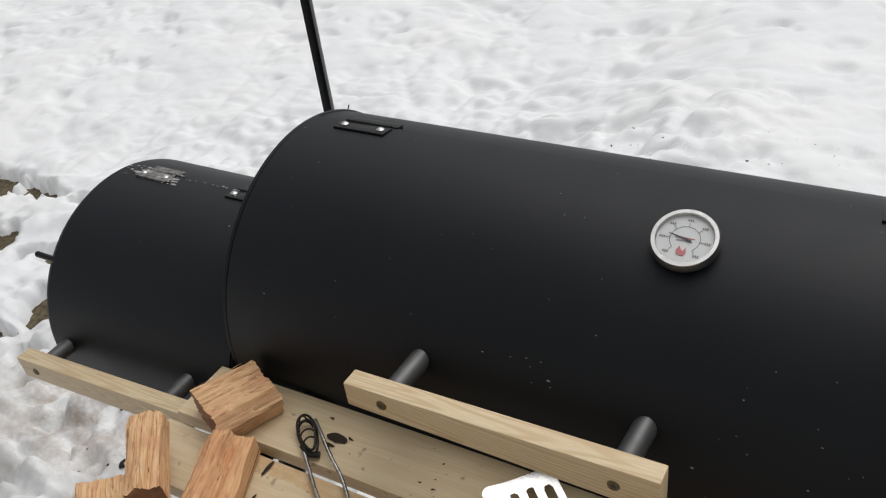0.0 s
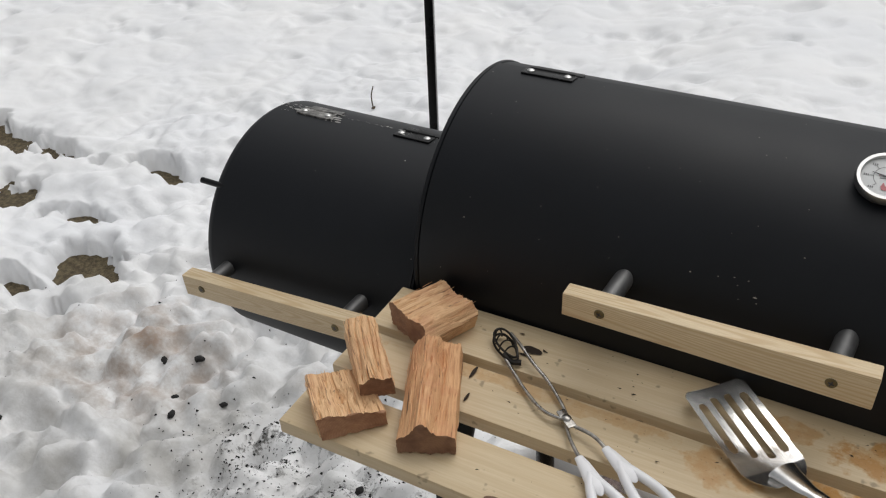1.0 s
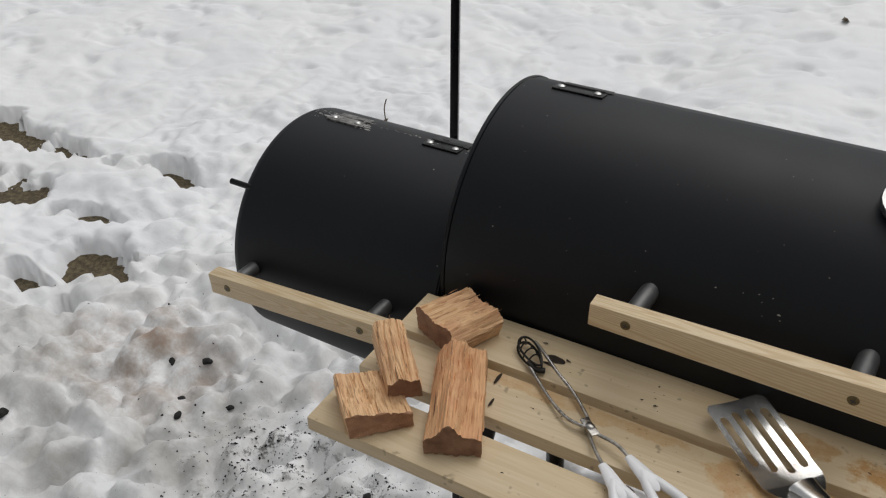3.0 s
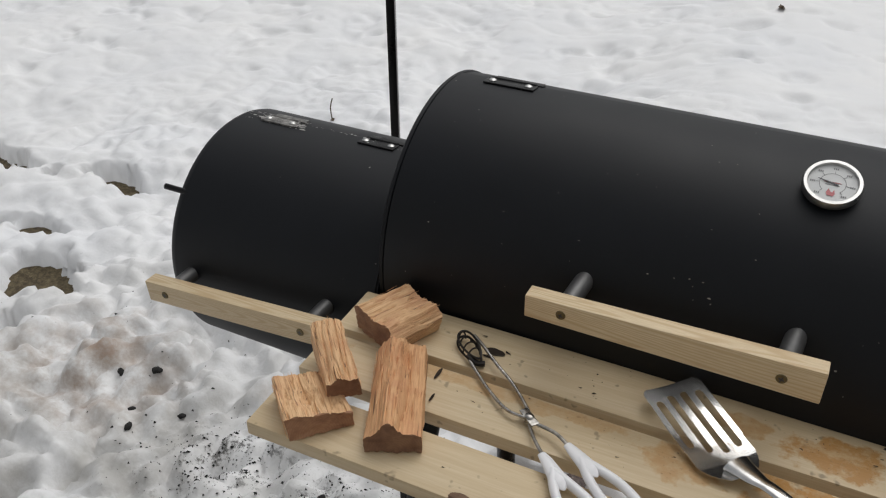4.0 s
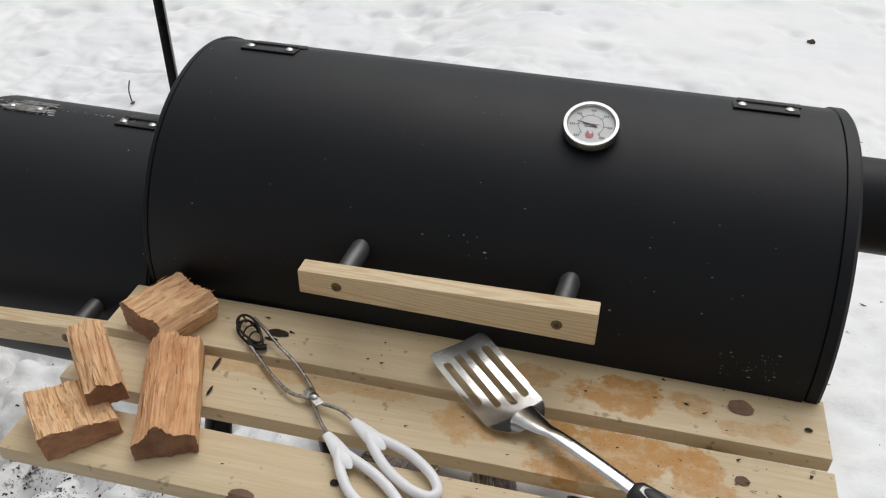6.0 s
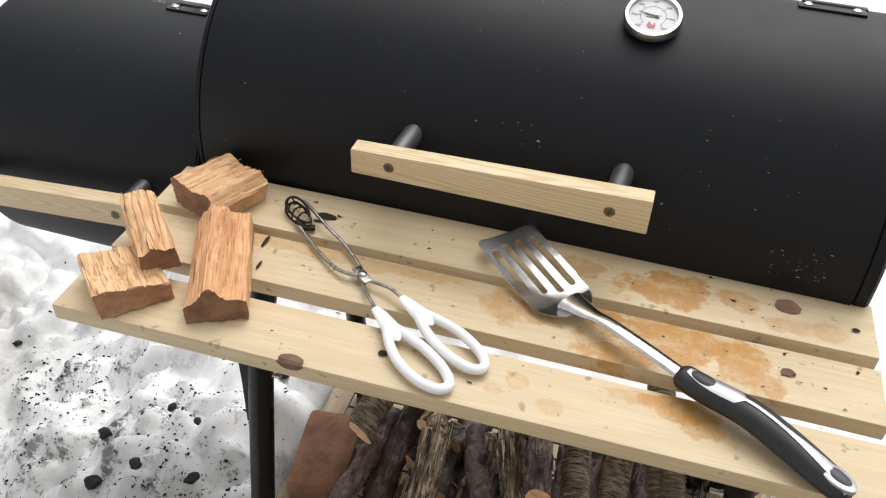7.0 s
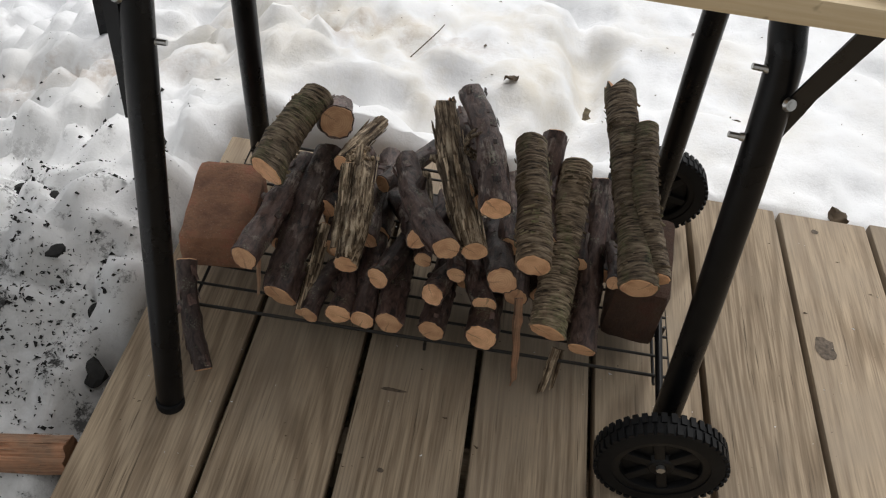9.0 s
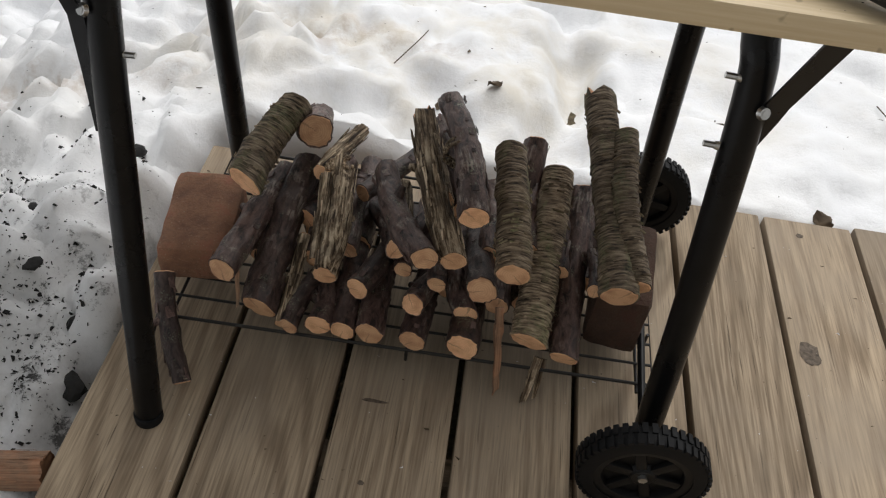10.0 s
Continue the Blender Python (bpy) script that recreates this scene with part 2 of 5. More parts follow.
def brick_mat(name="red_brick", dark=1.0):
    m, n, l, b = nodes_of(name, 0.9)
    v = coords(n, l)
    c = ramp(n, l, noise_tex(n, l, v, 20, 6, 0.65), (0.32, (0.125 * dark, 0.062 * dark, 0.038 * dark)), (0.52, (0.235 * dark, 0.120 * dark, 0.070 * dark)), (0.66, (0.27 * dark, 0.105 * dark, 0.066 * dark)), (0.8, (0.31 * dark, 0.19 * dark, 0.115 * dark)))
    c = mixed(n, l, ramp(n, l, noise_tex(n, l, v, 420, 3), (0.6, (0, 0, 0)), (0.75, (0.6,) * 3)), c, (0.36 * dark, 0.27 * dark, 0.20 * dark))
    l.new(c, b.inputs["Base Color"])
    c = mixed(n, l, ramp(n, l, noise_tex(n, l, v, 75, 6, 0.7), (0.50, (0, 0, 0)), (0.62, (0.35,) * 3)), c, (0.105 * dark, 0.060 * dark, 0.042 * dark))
    l.new(c, b.inputs["Base Color"])
    bump(n, l, b, noise_tex(n, l, v, 230, 6, 0.7), 1.0, 0.004)
    return m


def snow_mat():
    m, n, l, b = nodes_of("old_snow", 0.55)
    v = coords(n, l)
    grain, wide = noise_tex(n, l, v, 140, 5, 0.65), noise_tex(n, l, v, 1.6, 5)
    c = ramp(n, l, wide, (0.3, (0.79, 0.80, 0.82)), (0.7, (0.86, 0.86, 0.86)))
    # ash and soot of emptied fires, and faint tannin stains
    def spot(px, py, rx, ry):
        mp = n.new("ShaderNodeMapping")
        mp.inputs["Location"].default_value = (-px / rx, -py / ry, 0)
        mp.inputs["Scale"].default_value = (1 / rx, 1 / ry, 0)
        l.new(v, mp.inputs["Vector"])
        g = n.new("ShaderNodeVectorMath")
        g.operation = "LENGTH"
        l.new(mp.outputs[0], g.inputs[0])
        return ramp(n, l, g.outputs["Value"], (0.25, (1,) * 3), (1.0, (0, 0, 0)))
    ash = math_node(n, l, "MULTIPLY", spot(-0.62, -0.24, 0.66, 0.42), ramp(n, l, noise_tex(n, l, v, 5.5, 8, 0.70), (0.30, (0.25,) * 3), (0.56, (1.0,) * 3)))
    c = mixed(n, l, ash, c, (0.20, 0.195, 0.18))
    where = math_node(n, l, "MAXIMUM", math_node(n, l, "MAXIMUM", spot(-0.66, 0.04, 0.52, 0.42), spot(-0.36, -0.10, 0.26, 0.34)), spot(-0.92, 0.32, 0.32, 0.26))
    soot = math_node(n, l, "MULTIPLY", where, ramp(n, l, noise_tex(n, l, v, 11, 9, 0.80), (0.545, (0, 0, 0)), (0.595, (1,) * 3)))
    c = mixed(n, l, soot, c, (0.015, 0.014, 0.013))
    # grey-brown wet snow, darkened further to stand for shade near the house
    shaded_slush = math_node(n, l, "MULTIPLY", spot(-1.45, 0.32, 1.25, 0.85), ramp(n, l, noise_tex(n, l, v, 4.0, 7, 0.66), (0.38, (0.15,) * 3), (0.60, (0.9,) * 3)))
    c = mixed(n, l, shaded_slush, c, (0.43, 0.42, 0.40))
    stain = math_node(n, l, "MULTIPLY", spot(-1.56, 0.50, 0.42, 0.30), ramp(n, l, noise_tex(n, l, v, 8, 7, 0.70), (0.42, (0, 0, 0)), (0.66, (0.85,) * 3)))
    c = mixed(n, l, stain, c, (0.34, 0.235, 0.17))
    edge = math_node(n, l, "MULTIPLY", math_node(n, l, "MAXIMUM", spot(-0.62, 0.60, 0.48, 0.09), spot(-0.10, 0.74, 0.36, 0.08)), ramp(n, l, noise_tex(n, l, v, 12, 7, 0.7), (0.44, (0, 0, 0)), (0.60, (0.7,) * 3)))
    c = mixed(n, l, edge, c, (0.36, 0.27, 0.20))
    tan = math_node(n, l, "MULTIPLY", spot(0.1, 0.75, 1.0, 0.45), ramp(n, l, noise_tex(n, l, v, 5, 5, 0.6), (0.44, (0, 0, 0)), (0.66, (0.65,) * 3)))
    c = mixed(n, l, tan, c, (0.62, 0.55, 0.42))
    l.new(c, b.inputs["Base Color"])
    b.inputs["Subsurface Weight"].default_value = 0.0
    bump(n, l, b, math_node(n, l, "ADD", math_node(n, l, "MULTIPLY", grain, 0.4), noise_tex(n, l, v, 24, 8, 0.70)), 0.27, 0.012)
    return m


def soil_mat():
    m, n, l, b = nodes_of("wet_dead_grass", 0.9)
    v = coords(n, l)
    c = ramp(n, l, noise_tex(n, l, v, 55, 6, 0.7), (0.3, (0.05, 0.038, 0.022)), (0.5, (0.13, 0.10, 0.055)), (0.72, (0.26, 0.21, 0.12)))
    l.new(c, b.inputs["Base Color"])
    bump(n, l, b, noise_tex(n, l, v, 160, 5, 0.7), 1.0, 0.012)
    return m


def dial_mat():
    return plain("dial_card", (0.64, 0.65, 0.65), 0.35, 0, 0.05)


BLACK = black_paint()
TUBE = plain("black_enamel_tube", (0.006, 0.006, 0.0065), 0.30, 0, 0.3, 60, 0.08)
PEG = plain("grey_steel_spacer", (0.13, 0.13, 0.13), 0.42, 0.6, 0.3)
WIRE = plain("black_wire", (0.012, 0.011, 0.010), 0.5)
STEEL = plain("zinc_bolt", (0.55, 0.55, 0.54), 0.33, 1.0, 0.2, 120)
RUSTY = plain("worn_hinge", (0.32, 0.31, 0.295), 0.38, 0.5, 0.85, 110, 0.4)
CHROME = plain("polished_steel", (0.86, 0.85, 0.83), 0.17, 1.0, 0.30, 45, 0.22)
SCREW = plain("brass_screw", (0.20, 0.155, 0.08), 0.42, 0.8, 0.4, 200)
RUBBER = plain("hard_tyre", (0.006, 0.0063, 0.0072), 0.6, 0, 0.3, 70, 0.2)
HUB = plain("black_plastic_hub", (0.007, 0.007, 0.0075), 0.42)
GRIP = plain("black_soft_grip", (0.016, 0.016, 0.018), 0.5, 0, 0.3, 200, 0.1)
WHITE = plain("white_plastic", (0.80, 0.80, 0.82), 0.35, 0, 0.05)
CHIPPED = plain("chipped_paint", (0.46, 0.45, 0.43), 0.6, 0, 0.6, 160, 0.4)
PALE_ASH = plain("pale_ash", (0.42, 0.38, 0.33), 0.9, 0, 0.3, 160, 0.4)
BURNT = plain("sooty_wire", (0.045, 0.04, 0.036), 0.5, 0.7, 0.6, 150, 0.5)
TONG = plain("tarnished_wire", (0.50, 0.48, 0.45), 0.28, 1.0, 0.6, 140, 0.25)
CARD = dial_mat()
SILVER = plain("silver_plastic", (0.40, 0.40, 0.41), 0.3, 0.6, 0.1)
INK = plain("dial_ink", (0.05, 0.05, 0.06), 0.5)
PALE_INK = plain("faded_dial_ink", (0.22, 0.22, 0.23), 0.5)
RED = plain("dial_red", (0.55, 0.17, 0.18), 0.5)
COAL = plain("charcoal", (0.014, 0.013, 0.012), 0.85, 0, 0.6, 200, 0.8)
LEAF = plain("dead_leaf", (0.10, 0.065, 0.035), 0.8, 0, 0.5, 120, 0.4)
PINE = timber("planed_pine", (0.72, 0.59, 0.39), (0.56, 0.40, 0.22), (0.52, 0.38, 0.22), 0.5, 1.0, 190.0, knots=False, contrast=0.8)
SHELF = [stained_pine(s) for s in (
    ((0.183, 0.034, 0.058, 0.026, 0.9), (0.253, 0.040, 0.026, 0.016, 0.6), (0.093, 0.045, 0.028, 0.016, 0.6), (0.33, 0.020, 0.05, 0.012, 0.5)),
    ((0.200, 0.046, 0.085, 0.036, 0.95), (0.262, 0.034, 0.040, 0.034, 0.8), (0.150, 0.012, 0.040, 0.016, 0.9), (0.040, 0.046, 0.040, 0.025, 0.6), (-0.17, 0.062, 0.16, 0.012, 0.45)),
    ((0.215, 0.054, 0.034, 0.018, 0.95), (0.235, 0.036, 0.026, 0.016, 0.7), (0.162, 0.056, 0.022, 0.010, 0.45), (0.048, 0.029, 0.011, 0.009, 0.4), (0.065, 0.044, 0.012, 0.009, 0.4), (0.100, 0.021, 0.012, 0.008, 0.35)))]
DECK = timber("weathered_deck_timber", (0.410, 0.320, 0.222), (0.150, 0.104, 0.066), (0.085, 0.060, 0.038), 0.75, 1.0, 44.0, False, (0.300, 0.245, 0.185), 0.55)
BARK_DARK = bark("dark_bark", (0.008, 0.0054, 0.0050), (0.062, 0.035, 0.029), (0.25, 0.165, 0.138), "plain")
BARK_RIDGED = bark("ridged_bark", (0.014, 0.010, 0.007), (0.160, 0.116, 0.076), (0.46, 0.37, 0.26), "ridged")
BARK_GREY = bark("weathered_bark", (0.026, 0.017, 0.011), (0.23, 0.165, 0.105), (0.62, 0.51, 0.37), "weathered")
CUT = end_grain("sawn_branch_end", (0.80, 0.49, 0.285), (0.62, 0.33, 0.17), (0.50, 0.25, 0.13), 0.4)
SPLIT = split_wood("riven_cherry_wood", (0.80, 0.57, 0.345), (0.62, 0.385, 0.21), (0.24, 0.105, 0.050))
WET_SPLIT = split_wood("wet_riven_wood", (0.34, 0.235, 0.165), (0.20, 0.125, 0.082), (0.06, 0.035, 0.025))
SPLIT_END = end_grain("rough_log_end", (0.36, 0.195, 0.110), (0.29, 0.145, 0.080), (0.19, 0.085, 0.048), 0.0)
# the second is the same clay, its colour darkened for shade under the branches
BRICK, SHADED_BRICK = brick_mat("red_brick", 1.45), brick_mat("shaded_brick", 0.30)
DECK_KNOT = plain("grey_knot", (0.16, 0.12, 0.085), 0.8, 0, 0.7, 160, 0.8)
HOLE = plain("dark_knot_hole", (0.030, 0.018, 0.010), 0.9, 0, 0.5, 200, 0.6)
KNOT = end_grain("pine_knot", (0.21, 0.125, 0.078), (0.15, 0.082, 0.05), (0.085, 0.042, 0.028), 0.0)
SNOW = snow_mat()
SOIL = soil_mat()
for dull, shine in ((BARK_DARK, 0.45), (BARK_RIDGED, 0.3), (BARK_GREY, 0.2), (DECK, 0.2)):
    dull.node_tree.nodes["Principled BSDF"].inputs["Specular IOR Level"].default_value = shine
for dull in (TUBE, RUBBER, HUB):
    dull.node_tree.nodes["Principled BSDF"].inputs["Specular IOR Level"].default_value = 0.22


# ---- mesh helpers ----
def to_object(name, bm, material, smooth=True):
    bmesh.ops.recalc_face_normals(bm, faces=bm.faces[:])
    me = bpy.data.meshes.new(name)
    bm.to_mesh(me)
    bm.free()
    if smooth:
        me.polygons.foreach_set("use_smooth", [True] * len(me.polygons))
        me.set_sharp_from_angle(angle=radians(38))
    me.materials.append(material)
    return new(name, me)


def part(name, bm, material, parent, label="", smooth=True):
    """A mesh under its thing; the mesh is given in the parent's own space."""
    ob = to_object(name, bm, material, smooth)
    ob.parent = parent
    return tagged(ob, label)


def thing(name, bm, material, label, category, group="", kind="", m=None, smooth=True):
    ob = to_object(name, bm, material, smooth)
    if m is not None:
        ob.matrix_world = m
    return tagged(ob, label, category, group, kind)


def base_of(name, label, category, m=None, group=""):
    ob = new(name)
    ob.empty_display_size = 0.1
    if m is not None:
        ob.matrix_world = m
    return tagged(ob, label, category, group)


def box(bm, x0, x1, y0, y1, z0, z1, bevel=0.0, m=None):
    r = bmesh.ops.create_cube(bm, size=1, matrix=Matrix.LocRotScale(((x0 + x1) / 2, (y0 + y1) / 2, (z0 + z1) / 2), None, (x1 - x0, y1 - y0, z1 - z0)))
    verts = r["verts"]
    if bevel:
        edges = list({e for v in verts for e in v.link_edges})
        out = bmesh.ops.bevel(bm, geom=edges, offset=bevel, segments=2, profile=0.6, affect="EDGES")
        verts = list({v for f in out["faces"] for v in f.verts} | {v for v in verts if v.is_valid})
    if m is not None:
        bmesh.ops.transform(bm, matrix=m, verts=verts)
    return bm


def box_bm(*a, **k):
    return box(bmesh.new(), *a, **k)


def tube(points, radius, n=12, closed=False, caps=True, flat=1.0, bm=None):
    """A round bar along points. radius: one number, or one for each point. flat: height over width."""
    bm = bm or bmesh.new()
    pts = [Vector(p) for p in points]
    rs = radius if isinstance(radius, (list, tuple)) else [radius] * len(pts)
    rings, side = [], None
    for i, p in enumerate(pts):
        a = pts[(i - 1) % len(pts)] if closed or i else p
        b = pts[(i + 1) % len(pts)] if closed or i < len(pts) - 1 else p
        d = (b - a).normalized()
        if side is None:
            side = d.cross(Vector((0, 0, 1)) if abs(d.z) < 0.9 else Vector((1, 0, 0))).normalized()
        else:
            side = (side - d * side.dot(d)).normalized()
        up = side.cross(d)
        rings.append([bm.verts.new(p + side * (rs[i] * math.cos(q)) + up * (rs[i] * flat * math.sin(q))) for q in (2 * math.pi * k / n for k in range(n))])
    for i in range(len(rings) - (0 if closed else 1)):
        r0, r1 = rings[i], rings[(i + 1) % len(rings)]
        for k in range(n):
            bm.faces.new((r0[k], r0[(k + 1) % n], r1[(k + 1) % n], r1[k]))
    if caps and not closed:
        bm.faces.new(rings[0][::-1])
        bm.faces.new(rings[-1])
    return bm


def curve_points(pts, steps=6, closed=False):
    """A smooth line (Catmull-Rom) through pts."""
    p = [Vector(q) for q in pts]
    out, n = [], len(p)
    for i in range(n if closed else n - 1):
        if closed:
            a, b, c, d = p[i - 1], p[i], p[(i + 1) % n], p[(i + 2) % n]
        else:
            a, b, c, d = p[max(i - 1, 0)], p[i], p[i + 1], p[min(i + 2, n - 1)]
        for s in range(steps):
            t = s / steps
            out.append(0.5 * ((2 * b) + (c - a) * t + (2 * a - 5 * b + 4 * c - d) * t * t + (3 * b - a - 3 * c + d) * t ** 3))
    if not closed:
        out.append(p[-1])
    return out


def lathe(profile, centre, axis="X", n=96):
    """A closed turned body: profile of (place along the axis, radius)."""
    bm = bmesh.new()
    rings = []
    for a, r in profile:
        ring = []
        for k in range(n):
            q = 2 * math.pi * k / n
            c, s = r * math.cos(q), r * math.sin(q)
            o = {"X": (a, c, s), "Y": (c, a, s), "Z": (c, s, a)}[axis]
            ring.append(bm.verts.new(Vector(centre) + Vector(o)))
        rings.append(ring)
    for r0, r1 in zip(rings, rings[1:]):
        for k in range(n):
            bm.faces.new((r0[k], r0[(k + 1) % n], r1[(k + 1) % n], r1[k]))
    bm.faces.new(rings[0][::-1])
    bm.faces.new(rings[-1])
    return bm


def shell(x0, x1, cy, cz, r, thick, a0, a1, n=60):
    """A curved sheet of a drum along x, from angle a0 to a1 (degrees, 0 is +y, 90 is up)."""
    bm = bmesh.new()
    rows = []
    for k in range(n + 1):
        q = radians(a0 + (a1 - a0) * k / n)
        c, s = math.cos(q), math.sin(q)
        rows.append([bm.verts.new((x, cy + rr * c, cz + rr * s)) for x, rr in ((x0, r - thick), (x0, r), (x1, r), (x1, r - thick))])
    for p, q in zip(rows, rows[1:]):
        for i in range(4):
            bm.faces.new((p[i], p[(i + 1) % 4], q[(i + 1) % 4], q[i]))
    bm.faces.new(rows[0])
    bm.faces.new(rows[-1][::-1])
    return bm


def plate(inside, x0, x1, nx, y0, y1, ny, thick, lift=lambda x, y: 0.0):
    """A cut sheet: the cells of a fine grid whose middle is inside."""
    bm = bmesh.new()
    made = {}

    def vert(i, j, top):
        key = (i, j, top)
        if key not in made:
            x, y = x0 + (x1 - x0) * i / nx, y0 + (y1 - y0) * j / ny
            made[key] = bm.verts.new((x, y, lift(x, y) + (thick if top else 0)))
        return made[key]
    keep = {(i, j) for i in range(nx) for j in range(ny) if inside(x0 + (x1 - x0) * (i + 0.5) / nx, y0 + (y1 - y0) * (j + 0.5) / ny)}
    for i, j in keep:
        bm.faces.new([vert(a, b, True) for a, b in ((i, j), (i + 1, j), (i + 1, j + 1), (i, j + 1))])
        bm.faces.new([vert(a, b, False) for a, b in ((i, j + 1), (i + 1, j + 1), (i + 1, j), (i, j))])
        for di, dj, p, q in ((-1, 0, (i, j + 1), (i, j)), (1, 0, (i + 1, j), (i + 1, j + 1)), (0, -1, (i, j), (i + 1, j)), (0, 1, (i + 1, j + 1), (i, j + 1))):
            if (i + di, j + dj) not in keep:
                bm.faces.new((vert(*p, False), vert(*q, False), vert(*q, True), vert(*p, True)))
    return bm


def lattice_noise(x, y, seed):
    """Smooth value noise in numpy, 0 to 1."""
    xi, yi = np.floor(x).astype(np.int64), np.floor(y).astype(np.int64)
    fx, fy = x - xi, y - yi
    fx, fy = fx * fx * (3 - 2 * fx), fy * fy * (3 - 2 * fy)

    def h(a, b):
        k = (a * 374761393 + b * 668265263 + seed * 144665) & 0x7FFFFFFF
        k = ((k ^ (k >> 13)) * 1274126177) & 0x7FFFFFFF
        return ((k ^ (k >> 16)) & 0xFFFF) / 65535.0
    top = h(xi, yi) * (1 - fx) + h(xi + 1, yi) * fx
    low = h(xi, yi + 1) * (1 - fx) + h(xi + 1, yi + 1) * fx
    return top * (1 - fy) + low * fy


def fractal(x, y, scale, seed, octaves=4, fall=0.5):
    total, amp, norm = 0.0, 1.0, 0.0
    for o in range(octaves):
        total = total + amp * lattice_noise(x * scale * 2 ** o + 31.7 * o, y * scale * 2 ** o - 17.3 * o, seed + o)
        norm, amp = norm + amp, amp * fall
    return total / norm


def sheet(name, xs, ys, height, material):
    X, Y = np.meshgrid(xs, ys)
    Z = height(X, Y)
    nx, ny = len(xs), len(ys)
    me = bpy.data.meshes.new(name)
    idx = np.arange(nx * ny).reshape(ny, nx)
    quads = np.stack([idx[:-1, :-1], idx[:-1, 1:], idx[1:, 1:], idx[1:, :-1]], axis=-1).reshape(-1, 4)
    me.vertices.add(nx * ny)
    me.vertices.foreach_set("co", np.stack([X, Y, Z], axis=-1).astype(np.float32).ravel())
    me.loops.add(quads.size)
    me.loops.foreach_set("vertex_index", quads.astype(np.int32).ravel())
    me.polygons.add(len(quads))
    me.polygons.foreach_set("loop_start", np.arange(0, quads.size, 4, dtype=np.int32))
    me.polygons.foreach_set("use_smooth", np.ones(len(quads), dtype=bool))
    me.update(calc_edges=True)
    me.materials.append(material)
    return new(name, me)


# ---- ground and snow ----
DECK_LEFT, DECK_BACK, PITCH = -0.228, 0.375, 0.1525


def soil_height(x, y):
    """The lawn: level with the deck behind it, falling away to the side of the firebox."""
    fall = np.clip((-0.15 - x) / 1.0, 0, 1)
    fall = fall * fall * (3 - 2 * fall)
    z = -0.10 - 0.36 * fall
    far = np.clip((y - 0.9) / 3.0, 0, 1)
    z = z * (1 - far) + (-0.26 - 0.16 * fall) * far
    under = np.clip((x - DECK_LEFT + 0.06) / 0.12, 0, 1) * np.clip((DECK_BACK + 0.02 - y) / 0.10, 0, 1) * np.clip((2.9 - x) / 0.1, 0, 1) * np.clip((y + 2.8) / 0.1, 0, 1)
    z = z - 0.16 * under
    return z + 0.05 * (fractal(x, y, 3.0, 5, 5) - 0.5)


track_rng = random.Random(23)
TRACKS = [(track_rng.uniform(-3.6, 2.6), track_rng.uniform(1.7, 5.2), track_rng.uniform(0.05, 0.13), track_rng.uniform(0.05, 0.11), track_rng.uniform(0.012, 0.035)) for _ in range(60)]


